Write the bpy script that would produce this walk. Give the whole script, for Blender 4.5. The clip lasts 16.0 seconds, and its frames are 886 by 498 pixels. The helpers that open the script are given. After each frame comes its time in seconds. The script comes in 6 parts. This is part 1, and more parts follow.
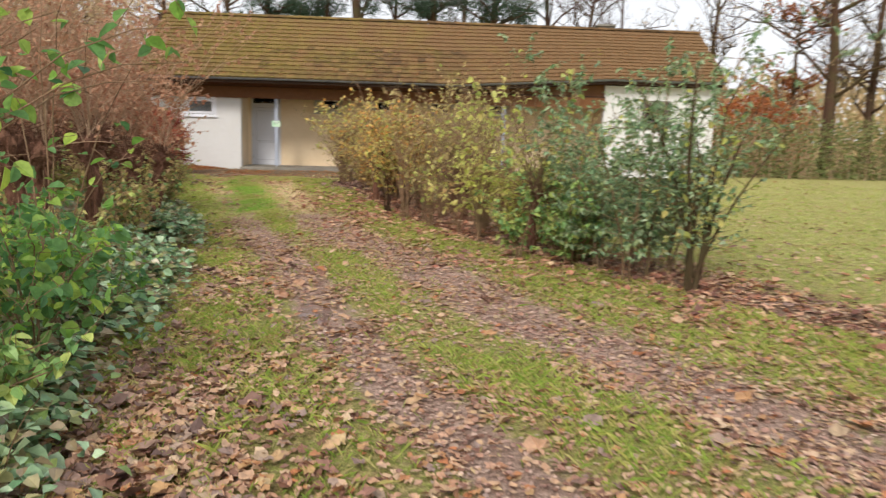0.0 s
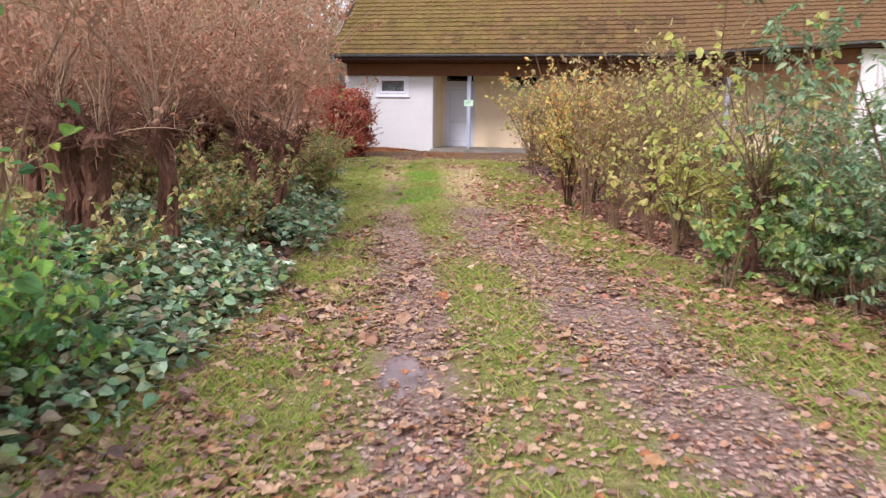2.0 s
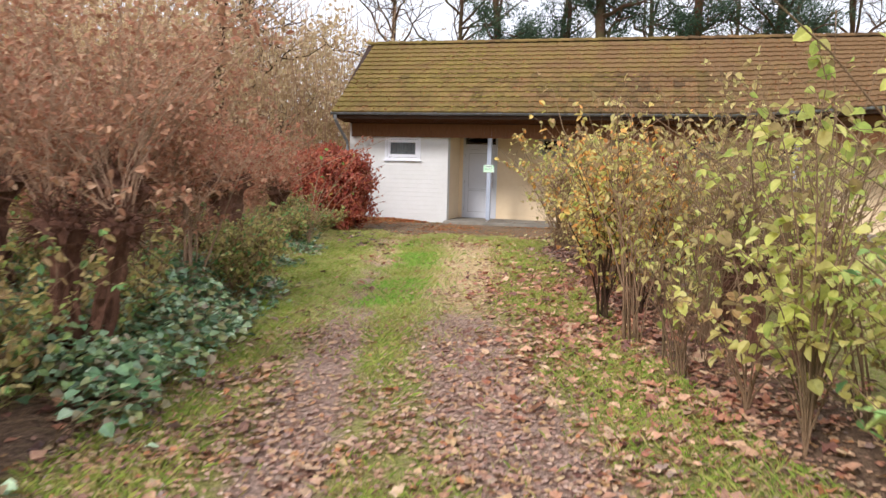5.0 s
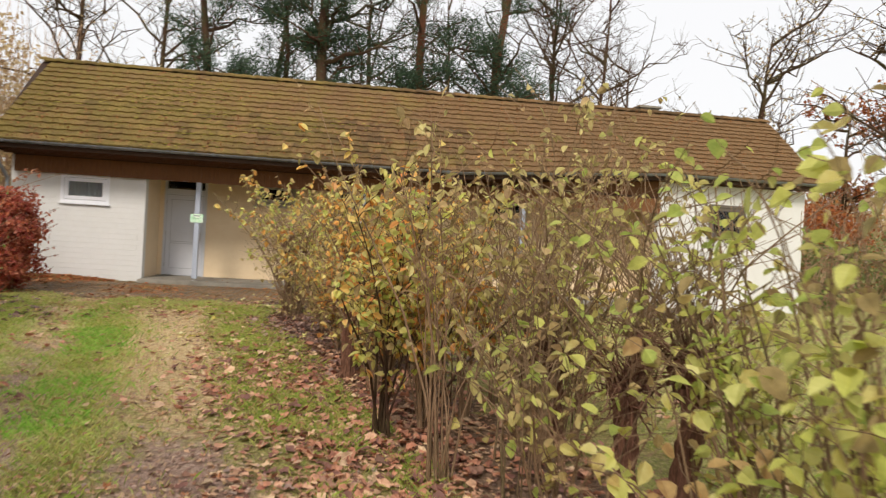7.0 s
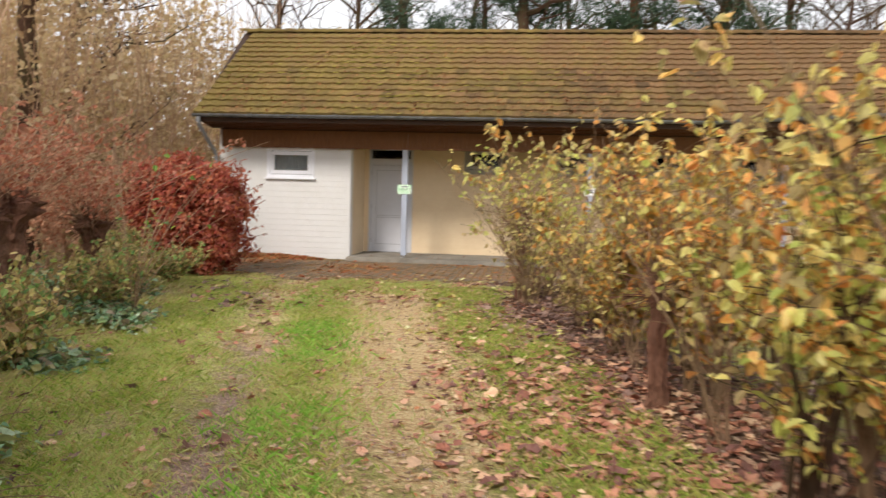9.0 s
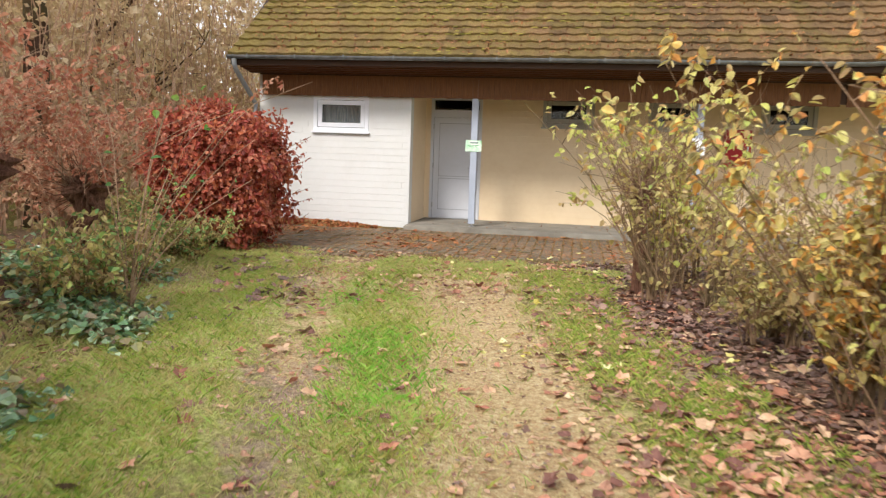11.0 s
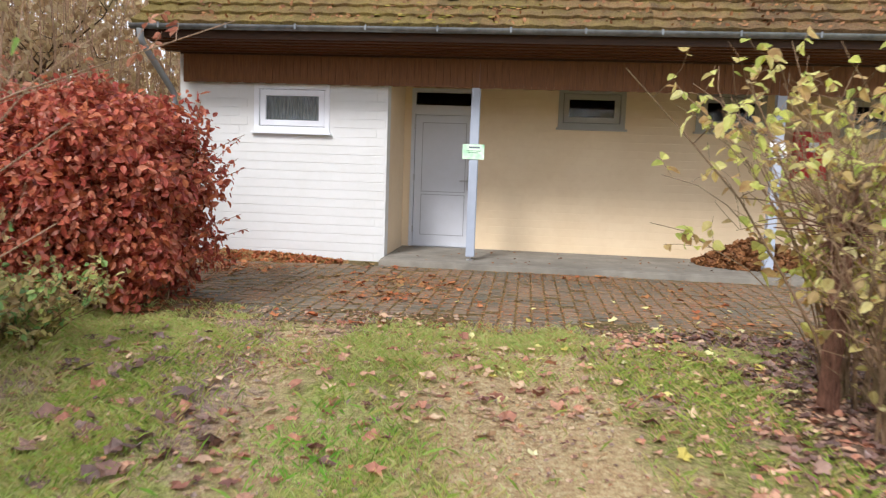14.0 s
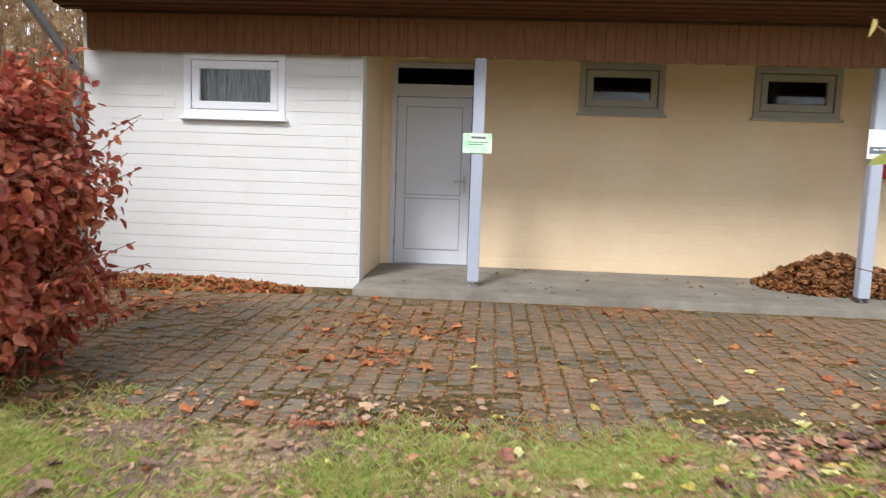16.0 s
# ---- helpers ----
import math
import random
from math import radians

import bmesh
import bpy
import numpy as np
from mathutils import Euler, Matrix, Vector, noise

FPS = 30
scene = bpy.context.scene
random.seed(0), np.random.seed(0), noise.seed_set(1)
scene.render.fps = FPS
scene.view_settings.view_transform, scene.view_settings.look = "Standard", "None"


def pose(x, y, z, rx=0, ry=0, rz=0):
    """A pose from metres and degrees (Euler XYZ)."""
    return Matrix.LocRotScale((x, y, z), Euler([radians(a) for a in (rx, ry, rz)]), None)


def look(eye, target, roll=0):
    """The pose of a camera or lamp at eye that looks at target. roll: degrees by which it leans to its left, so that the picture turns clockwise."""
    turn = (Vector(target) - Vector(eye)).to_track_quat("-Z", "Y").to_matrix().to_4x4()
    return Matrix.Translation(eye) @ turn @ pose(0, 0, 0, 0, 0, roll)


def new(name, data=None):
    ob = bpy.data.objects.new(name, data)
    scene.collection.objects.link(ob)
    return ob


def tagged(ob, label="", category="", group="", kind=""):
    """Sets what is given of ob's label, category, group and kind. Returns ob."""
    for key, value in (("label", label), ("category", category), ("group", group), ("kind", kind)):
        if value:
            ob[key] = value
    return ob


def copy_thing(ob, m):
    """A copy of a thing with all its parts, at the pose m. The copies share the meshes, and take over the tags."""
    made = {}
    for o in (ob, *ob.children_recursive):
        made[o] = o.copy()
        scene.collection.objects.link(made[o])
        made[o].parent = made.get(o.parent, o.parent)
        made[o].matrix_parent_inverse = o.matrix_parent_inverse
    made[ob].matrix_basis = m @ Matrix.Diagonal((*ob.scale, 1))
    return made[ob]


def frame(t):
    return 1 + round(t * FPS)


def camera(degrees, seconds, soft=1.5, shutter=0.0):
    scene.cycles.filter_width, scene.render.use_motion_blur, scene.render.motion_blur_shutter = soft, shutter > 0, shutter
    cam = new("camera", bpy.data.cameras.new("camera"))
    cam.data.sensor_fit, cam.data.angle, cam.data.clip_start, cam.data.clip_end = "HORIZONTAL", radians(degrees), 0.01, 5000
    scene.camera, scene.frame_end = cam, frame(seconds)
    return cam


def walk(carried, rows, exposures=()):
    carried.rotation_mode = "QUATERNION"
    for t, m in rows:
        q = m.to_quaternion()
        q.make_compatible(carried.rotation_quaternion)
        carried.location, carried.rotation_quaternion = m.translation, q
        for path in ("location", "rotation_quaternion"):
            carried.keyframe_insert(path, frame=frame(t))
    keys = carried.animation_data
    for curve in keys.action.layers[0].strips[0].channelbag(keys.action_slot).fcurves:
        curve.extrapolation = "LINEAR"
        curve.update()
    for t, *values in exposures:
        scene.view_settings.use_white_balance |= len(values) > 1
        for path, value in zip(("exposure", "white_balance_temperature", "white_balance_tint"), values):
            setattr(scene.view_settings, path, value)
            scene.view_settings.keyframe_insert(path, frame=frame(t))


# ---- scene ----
cam = camera(61.2, 16.0, 1.25, 0.5)
METRES, EYE, TILT, LEAN, TURN = 19.7, 1.5, 0.0, 0.0, -4.7
ROWS = [
    (0.0, 0.0, 0.0, 0.0, 0.25, -8.92, -1.56),
    (0.5, 0.0068, 0.0284, -0.0004, 6.13, -9.47, -1.18),
    (1.0, 0.013, 0.0564, -0.0001, 10.96, -9.64, -1.47),
    (1.5, 0.0159, 0.0864, -0.0001, 14.87, -10.0, -1.6),
    (2.0, 0.0164, 0.1164, -0.0, 16.45, -10.82, -0.65),
    (2.5, 0.0168, 0.1458, 0.0001, 18.96, -11.33, -0.57),
    (3.0, 0.0131, 0.1767, 0.0004, 19.52, -10.84, -0.21),
    (3.5, 0.0102, 0.2074, -0.0003, 20.81, -10.14, -0.54),
    (6.0, -0.025, 0.3574, -0.0013, 13.87, -3.02, -2.99),
    (6.5, -0.0374, 0.3858, -0.0006, 3.09, -1.83, -3.18),
    (7.0, -0.0484, 0.4146, -0.0005, -2.99, -0.86, -3.43),
    (7.5, -0.0629, 0.4413, -0.0009, -5.17, -0.45, -2.48),
    (8.0, -0.075, 0.4705, -0.0022, -3.45, -1.21, -1.46),
    (8.5, -0.0896, 0.5006, -0.0027, 4.13, -2.21, -1.06),
    (9.0, -0.1, 0.5303, -0.0037, 10.96, -3.86, -1.53),
    (9.5, -0.1108, 0.5597, -0.0032, 14.16, -5.15, -2.23),
    (12.0, -0.1734, 0.705, -0.0037, 14.72, -8.03, -1.86),
    (12.5, -0.1851, 0.734, -0.005, 13.6, -8.28, -2.19),
    (13.0, -0.1975, 0.7613, -0.0045, 12.87, -6.98, -2.54),
    (13.5, -0.2095, 0.7922, -0.0047, 11.19, -6.09, -1.72),
    (14.0, -0.2202, 0.8231, -0.005, 11.15, -6.36, -2.01),
    (14.5, -0.23, 0.8545, -0.0047, 10.5, -6.92, -1.94),
    (15.0, -0.2392, 0.8858, -0.0045, 10.38, -7.52, -1.9),
    (15.5, -0.2504, 0.9168, -0.0041, 8.72, -6.92, -1.91),
    (16.0, -0.2589, 0.9477, -0.0043, 8.7, -6.74, -1.87),
]
EXPOSURES = [(0.0, 0.5, 6650, 11), (1.0, 0.66, 6500, 11), (1.5, 0.68, 6350, 14), (2.0, 0.74, 6050, 23), (2.7, 0.78, 5800, 36), (3.7, 0.78, 5900, 29), (5.8, 0.7, 6600, 10), (7.0, 0.42, 6950, 11), (8.0, 0.47, 6900, 10), (9.5, 0.74, 6750, 13), (12.0, 0.93, 6400, 9), (13.0, 0.94, 6300, 10), (14.0, 0.9, 6100, 12), (16.0, 0.86, 6100, 11)]
walk(cam, [(t, pose(0, 0, EYE, TILT, LEAN, TURN) @ pose(METRES * x, METRES * y, METRES * z, 90 + pitch, roll, yaw)) for t, x, y, z, yaw, pitch, roll in ROWS], EXPOSURES)


# ---- world and light ----
world = bpy.data.worlds.new("overcast_sky")
scene.world = world
world.use_nodes = True
wn, wl = world.node_tree.nodes, world.node_tree.links
wn.clear()
sky = wn.new("ShaderNodeTexSky")
sky.sky_type, sky.sun_disc = "NISHITA", False
sky.sun_elevation, sky.sun_rotation = radians(42), radians(202)
sky.air_density, sky.dust_density, sky.ozone_density = 1.0, 4.0, 1.0
cloud = wn.new("ShaderNodeMix")
cloud.data_type = "RGBA"
cloud.inputs[0].default_value = 0.86
wl.new(sky.outputs[0], cloud.inputs[6])
cloud.inputs[7].default_value = (8.6, 8.9, 9.4, 1)
wbg = wn.new("ShaderNodeBackground")
wbg.inputs[1].default_value = 0.09
wout = wn.new("ShaderNodeOutputWorld")
wl.new(cloud.outputs[2], wbg.inputs[0])
wl.new(wbg.outputs[0], wout.inputs[0])

sun = new("sun", bpy.data.lights.new("sun", "SUN"))
sun.data.energy, sun.data.angle, sun.data.color = 2.0, radians(14), (1.0, 0.96, 0.9)
sun.matrix_world = look((-13, -22, 31), (0, 10, 0))


# ---- materials ----
def lin(h):
    """A linear colour from a hex colour."""
    c = [int(h[i:i + 2], 16) / 255 for i in (0, 2, 4)]
    return tuple(v / 12.92 if v <= 0.04045 else ((v + 0.055) / 1.055) ** 2.4 for v in c) + (1,)


class Mat:
    """A small node builder round a Principled surface."""

    def __init__(self, name, rough=0.7, metal=0.0, spec=0.4):
        self.m = bpy.data.materials.new(name)
        self.m.use_nodes = True
        self.nt = self.m.node_tree
        self.b = self.nt.nodes["Principled BSDF"]
        self.out = self.nt.nodes["Material Output"]
        self.b.inputs["Roughness"].default_value = rough
        self.b.inputs["Metallic"].default_value = metal
        self.b.inputs["Specular IOR Level"].default_value = spec
        self.tc = self.nt.nodes.new("ShaderNodeTexCoord")
        self.geo = self.nt.nodes.new("ShaderNodeNewGeometry")

    def link(self, a, b):
        self.nt.links.new(a, b)

    def noise(self, scale, detail=4.0, rough=0.6, stretch=None, dist=0.0):
        n = self.nt.nodes.new("ShaderNodeTexNoise")
        n.inputs["Scale"].default_value, n.inputs["Detail"].default_value = scale, detail
        n.inputs["Roughness"].default_value, n.inputs["Distortion"].default_value = rough, dist
        src = self.geo.outputs["Position"]
        if stretch:
            mp = self.nt.nodes.new("ShaderNodeMapping")
            mp.inputs["Scale"].default_value = stretch
            self.link(src, mp.inputs[0])
            src = mp.outputs[0]
        self.link(src, n.inputs["Vector"])
        return n.outputs["Fac"]

    def ramp(self, fac, stops):
        r = self.nt.nodes.new("ShaderNodeValToRGB")
        e = r.color_ramp.elements
        while len(e) < len(stops):
            e.new(0.5)
        for el, (p, c) in zip(e, stops):
            el.position = p
            el.color = lin(c) if isinstance(c, str) else (c, c, c, 1)
        self.link(fac, r.inputs[0])
        return r.outputs[0]

    def mix(self, fac, a, b, mode="MIX"):
        n = self.nt.nodes.new("ShaderNodeMix")
        n.data_type, n.blend_type = "RGBA", mode
        for i, v in ((0, fac), (6, a), (7, b)):
            if isinstance(v, str):
                n.inputs[i].default_value = lin(v)
            elif isinstance(v, (int, float)):
                n.inputs[i].default_value = v if i == 0 else (v, v, v, 1)
            else:
                self.link(v, n.inputs[i])
        return n.outputs[2]

    def math(self, op, a, b=0.5, clamp=False):
        n = self.nt.nodes.new("ShaderNodeMath")
        n.operation, n.use_clamp = op, clamp
        for i, v in ((0, a), (1, b)):
            if isinstance(v, (int, float)):
                n.inputs[i].default_value = v
            else:
                self.link(v, n.inputs[i])
        return n.outputs[0]

    def attr(self, name):
        n = self.nt.nodes.new("ShaderNodeAttribute")
        n.attribute_name = name
        return n.outputs["Fac"]

    def island(self):
        return self.geo.outputs["Random Per Island"]

    def piece(self):
        return self.nt.nodes.new("ShaderNodeObjectInfo").outputs["Random"]

    def colour(self, c):
        if isinstance(c, str):
            self.b.inputs["Base Color"].default_value = lin(c)
        else:
            self.link(c, self.b.inputs["Base Color"])
        return self

    def bump(self, h, dist=0.01, strength=0.6):
        n = self.nt.nodes.new("ShaderNodeBump")
        n.inputs["Distance"].default_value, n.inputs["Strength"].default_value = dist, strength
        self.link(h, n.inputs["Height"])
        self.link(n.outputs[0], self.b.inputs["Normal"])
        return self

    def thin(self, col, amount=0.35):
        """Lets light through, as leaves do."""
        t = self.nt.nodes.new("ShaderNodeBsdfTranslucent")
        self.link(col, t.inputs[0])
        mx = self.nt.nodes.new("ShaderNodeMixShader")
        mx.inputs[0].default_value = amount
        self.link(self.b.outputs[0], mx.inputs[1])
        self.link(t.outputs[0], mx.inputs[2])
        self.link(mx.outputs[0], self.out.inputs[0])
        return self


def leaf_material(name, colours, rough=0.55, amount=0.3, spec=0.35):
    m = Mat(name, rough, 0, spec)
    n = len(colours)
    pick = m.ramp(m.island(), [((i + 0.0) / n, c) for i, c in enumerate(colours)])
    vary = m.mix(0.55, pick, m.ramp(m.noise(22, 3), [(0.3, 0.25), (0.7, 0.75)]), "OVERLAY")
    m.colour(vary).thin(vary, amount)
    return m.m


def bark_material(name, dark, light, scale=(9, 9, 2), moss=0.6):
    m = Mat(name, 0.9, 0, 0.2)
    n = m.noise(6, 6, 0.7, scale)
    c = m.mix(m.ramp(m.noise(1.4, 3), [(0.4, 0.0), (0.7, moss)]), m.ramp(n, [(0.3, dark), (0.7, light)]), "4f5130")
    m.colour(c).bump(n, 0.02, 0.8)
    return m.m


def painted_material(name, base, stain, rough=0.55, grain=60, piece=False):
    m = Mat(name, rough, 0, 0.35)
    c = m.mix(m.ramp(m.noise(1.1, 5, 0.65), [(0.42, 0.0), (0.75, 0.45)]), base, stain)
    c = m.mix(m.ramp(m.noise(9, 4), [(0.45, 0.0), (0.8, 0.25)]), c, stain)
    if piece:
        c = m.mix(0.05, c, m.ramp(m.piece(), [(0, 0.35), (1, 0.65)]), "OVERLAY")
    m.colour(c).bump(m.noise(grain, 4), 0.004, 0.35)
    return m.m


WHITE_WALL = painted_material("white_masonry_paint", "dbdbda", "cecdc8", 0.7, 90, True)
CREAM_WALL = painted_material("cream_masonry_paint", "e6d0ae", "d6bc96", 0.7, 90, True)
WHITE_JOINT = painted_material("painted_white_mortar", "d6d4ce", "c8c4ba", 0.8, 120)
WHITE_FRAME = painted_material("white_plastic_frame", "eceef4", "d4d5da", 0.35, 30)
DARK_FRAME = painted_material("dark_brown_frame_paint", "6a625a", "544d46", 0.5, 30)
GREY_FRAME = painted_material("grey_taupe_frame_paint", "aaa79e", "94928a", 0.4, 30)
DOOR_PAINT = painted_material("pale_grey_door_paint", "cfd1d8", "bfc0c4", 0.4, 30)
POST_PAINT = painted_material("pale_blue_grey_paint", "adb5c4", "969da9", 0.45, 40)
METAL = Mat("grey_zinc", 0.45, 0.6, 0.5)
METAL.colour(METAL.ramp(METAL.noise(7, 5), [(0.3, "63676b"), (0.7, "8b8f92")]))
METAL = METAL.m
PIPE = painted_material("pale_grey_zinc_pipe", "989ca0", "84888c", 0.45, 40)
STEEL = Mat("brushed_steel", 0.3, 1.0).colour("b9babd").m
GROOVE = painted_material("grey_seal", "a4a6ac", "94959a", 0.6, 30)
RED_PAINT = painted_material("red_enamel", "b3161d", "8d1016", 0.35, 30)
PAPER = painted_material("white_paper", "f4f5f6", "e7e8ea", 0.7, 30)
GREEN_CARD = Mat("pale_green_card", 0.55)
GREEN_CARD.colour(GREEN_CARD.ramp(GREEN_CARD.noise(6, 2), [(0.35, "eef6ea"), (0.65, "a9e0b4")]))
GREEN_CARD = GREEN_CARD.m
INK = Mat("grey_print", 0.7).colour("66727a").m
GREEN_INK = Mat("green_print", 0.7).colour("2f8a4e").m
CURTAIN = Mat("net_curtain", 0.9)
CURTAIN.colour(CURTAIN.ramp(CURTAIN.noise(10, 3, 0.6, (6, 1, 0.6)), [(0.35, "5e6266"), (0.65, "94989c")]))
CURTAIN = CURTAIN.m
# near-black for the unlit room: its shade is put into the colour
ROOM_SHADE = Mat("painted_room_shade", 0.9).colour("100f0e").m

m = Mat("window_glass", 0.05, 0, 0.5)
m.b.inputs["Transmission Weight"].default_value = 1.0
m.b.inputs["IOR"].default_value = 1.45
m.colour("e8efef")
GLASS = m.m


def wood_material(name, dark, mid, light, axis=(14, 14, 1.1)):
    m = Mat(name, 0.6, 0, 0.3)
    n = m.noise(5, 6, 0.65, axis, 0.4)
    c = m.ramp(n, [(0.3, dark), (0.55, mid), (0.8, light)])
    c = m.mix(0.5, c, m.ramp(m.island(), [(0, 0.4), (1, 0.6)]), "OVERLAY")
    m.colour(c).bump(n, 0.004, 0.4)
    return m.m


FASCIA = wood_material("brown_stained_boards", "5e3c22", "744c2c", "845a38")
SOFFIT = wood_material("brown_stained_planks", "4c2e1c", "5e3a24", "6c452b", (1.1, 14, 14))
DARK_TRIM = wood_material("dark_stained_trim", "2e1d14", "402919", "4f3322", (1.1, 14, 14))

m = Mat("mossy_roof_tile", 0.9, 0, 0.25)
tile = m.ramp(m.piece(), [(0, "584530"), (0.5, "72583c"), (1, "8c6c4a")])
tile = m.mix(m.ramp(m.noise(14, 5, 0.7), [(0.35, 0.0), (0.75, 0.6)]), tile, "4a3a2a")
moss = m.ramp(m.noise(30, 4), [(0.3, "6e602c"), (0.7, "9a8a48")])
sep = m.nt.nodes.new("ShaderNodeSeparateXYZ")
m.link(m.geo.outputs["Position"], sep.inputs[0])
west = m.math("MULTIPLY", sep.outputs[0], -0.02)
c = m.mix(m.ramp(m.math("ADD", m.noise(1.3, 6, 0.75), west), [(0.43, 0.02), (0.68, 0.6)]), tile, moss)
c = m.mix(m.ramp(m.noise(7, 4, 0.7, None, 0.5), [(0.64, 0.0), (0.7, 0.5)]), c, "94683e")
c = m.mix(0.7, c, m.ramp(m.noise(45, 4, 0.8), [(0.38, 0.3), (0.62, 0.75)]), "OVERLAY")
m.colour(c).bump(m.noise(38, 6, 0.8), 0.03, 1.0)
ROOF_TILE = m.m
m = Mat("roof_moss", 1.0, 0, 0.1)
m.colour(m.ramp(m.island(), [(0, "5e5a28"), (0.5, "84793a"), (1, "a2924e")])).bump(m.noise(70, 4), 0.02, 1.0)
MOSS = m.m

m = Mat("concrete_slab", 0.85, 0, 0.3)
c = m.ramp(m.noise(3, 6, 0.65), [(0.3, "7c766d"), (0.7, "9c968a")])
c = m.mix(m.ramp(m.noise(0.8, 4), [(0.45, 0.0), (0.7, 0.5)]), c, "6f6a60")
m.colour(c).bump(m.noise(80, 4), 0.004, 0.4)
CONCRETE = m.m

m = Mat("weathered_paver", 0.75, 0, 0.35)
c = m.ramp(m.piece(), [(0, "5e5b4f"), (0.5, "706a5a"), (1, "827764")])
c = m.mix(m.ramp(m.noise(1.1, 5, 0.7), [(0.40, 0.0), (0.62, 0.7)]), c, "94745a")
c = m.mix(m.ramp(m.noise(18, 5, 0.7), [(0.5, 0.0), (0.75, 0.5)]), c, "54534f")
m.colour(c).bump(m.noise(60, 4), 0.006, 0.5)
PAVER = m.m

m = Mat("ground_earth_and_turf", 0.95, 0, 0.2)
n1, n2 = m.noise(2.2, 6, 0.7), m.noise(24, 5, 0.75)
turf = m.mix(m.ramp(n2, [(0.42, 0.0), (0.58, 1.0)]), m.ramp(n1, [(0.3, "888f46"), (0.7, "a2a85a")]), "aea06c")
soil = m.mix(m.ramp(n2, [(0.35, 0.0), (0.7, 1.0)]), m.ramp(n1, [(0.3, "b29686"), (0.7, "caae9e")]), "a08474")
sand = m.mix(m.ramp(n2, [(0.35, 0.0), (0.7, 1.0)]), m.ramp(n1, [(0.3, "dcc092"), (0.7, "e8d2a6")]), "bc9e70")
humus = m.ramp(n2, [(0.3, "6a5444"), (0.7, "9e826c")])
lime = m.mix(m.ramp(n2, [(0.35, 0.0), (0.65, 1.0)]), "a4ae54", "c4ca78")
edge = m.math("MULTIPLY", m.math("SUBTRACT", m.noise(5, 5, 0.7), 0.5), 1.5)


def area(name):
    return m.ramp(m.math("ADD", m.attr(name), edge), [(0.35, 0.0), (0.65, 1.0)])


turf = m.mix(m.ramp(m.noise(3.4, 5, 0.7), [(0.48, 0.0), (0.66, 0.55)]), turf, m.ramp(n2, [(0.35, "8a7048"), (0.65, "b2946a")]))
lime = m.mix(m.ramp(m.noise(2.7, 5, 0.7), [(0.44, 0.0), (0.6, 0.85)]), lime, m.ramp(n2, [(0.35, "ac9666"), (0.65, "d2be92")]))
c = m.mix(area("lush"), turf, lime)
c = m.mix(area("soil"), c, soil)
c = m.mix(area("sand"), c, sand)
c = m.mix(area("humus"), c, humus)
c = m.mix(area("joint"), c, m.ramp(m.noise(9, 5, 0.7), [(0.3, "705c40"), (0.5, "766a42"), (0.7, "886a4c")]))
speck = m.ramp(m.noise(90, 4, 0.8), [(0.38, 0.28), (0.62, 0.72)])
c = m.mix(0.8, c, speck, "OVERLAY")
c = m.mix(0.6, c, m.ramp(m.noise(26, 5, 0.8), [(0.4, 0.25), (0.6, 0.75)]), "OVERLAY")
m.colour(c).bump(m.noise(35, 6, 0.8), 0.04, 1.0)
wet = m.ramp(m.attr("wet"), [(0.3, 0.95), (0.75, 0.28)])
m.link(wet, m.b.inputs["Roughness"])
GROUND = m.m

m = Mat("muddy_water", 0.03, 0, 0.6)
m.colour(m.ramp(m.noise(4, 4), [(0.3, "6a5650"), (0.7, "8a726a")])).bump(m.noise(9, 3), 0.006, 0.5)
WATER = m.m

GRASS = leaf_material("grass_blades", ["92ac4a", "a8be5a", "bcc468", "b4ae62", "cebf84", "849e44"], 0.6, 0.5)
VIVID_GRASS = leaf_material("vivid_grass_blades", ["86bc48", "9ccc58", "78aa44", "b2d86c"], 0.6, 0.6)
LUSH_GRASS = leaf_material("fresh_grass_blades", ["a6c45e", "bed678", "d6de94", "c8c47a", "e0d49c", "a2b25c", "d4c48c"], 0.6, 0.6)
DRY_GRASS = leaf_material("dry_grass_blades", ["cebe8c", "b8b070", "dccaa0", "a0a462", "b4bc6c"], 0.7, 0.5)
LITTER = leaf_material("fallen_mixed_leaves", ["b0866c", "be9c7e", "997057", "c7ad8f", "ba937b", "8a6456", "c0a084", "b39368", "ab6e49", "b8a077", "958077", "7b5949"], 0.65, 0.15)
RUT_LITTER = leaf_material("trodden_pink_brown_leaves", ["a47e70", "ba998a", "8f6859", "c9af9e", "ae8a7b", "7d594c", "bfa291"], 0.65, 0.15)
RED_LITTER = leaf_material("fallen_red_brown_leaves", ["a56c58", "bd866a", "8a5a4a", "d2a688", "ae765e", "dcbc98", "785248"], 0.6, 0.15)
DARK_LITTER = leaf_material("fallen_dark_wet_leaves", ["775d54", "8f7264", "9e8172", "604a45", "846253", "6b544c"], 0.4, 0.1)
JOINT_LITTER = leaf_material("brown_joint_crumbs", ["9a7248", "b4825a", "80703e", "a88450", "c09468", "746038", "b06c44"], 0.7, 0.1)
YELLOW_LITTER = leaf_material("fallen_yellow_leaves", ["d9cf7c", "e3dda0", "cfc35e", "e9e4b8", "bfae58"], 0.55, 0.2)
RUST_LITTER = leaf_material("fallen_rust_leaves", ["b5683f", "a05a38", "c98554", "8a5236", "ac7648", "96794c"], 0.6, 0.15)
PILE_LEAF = leaf_material("raked_brown_leaves", ["8a5c38", "6f4528", "a6754c", "54361f", "97693f"], 0.65, 0.1)
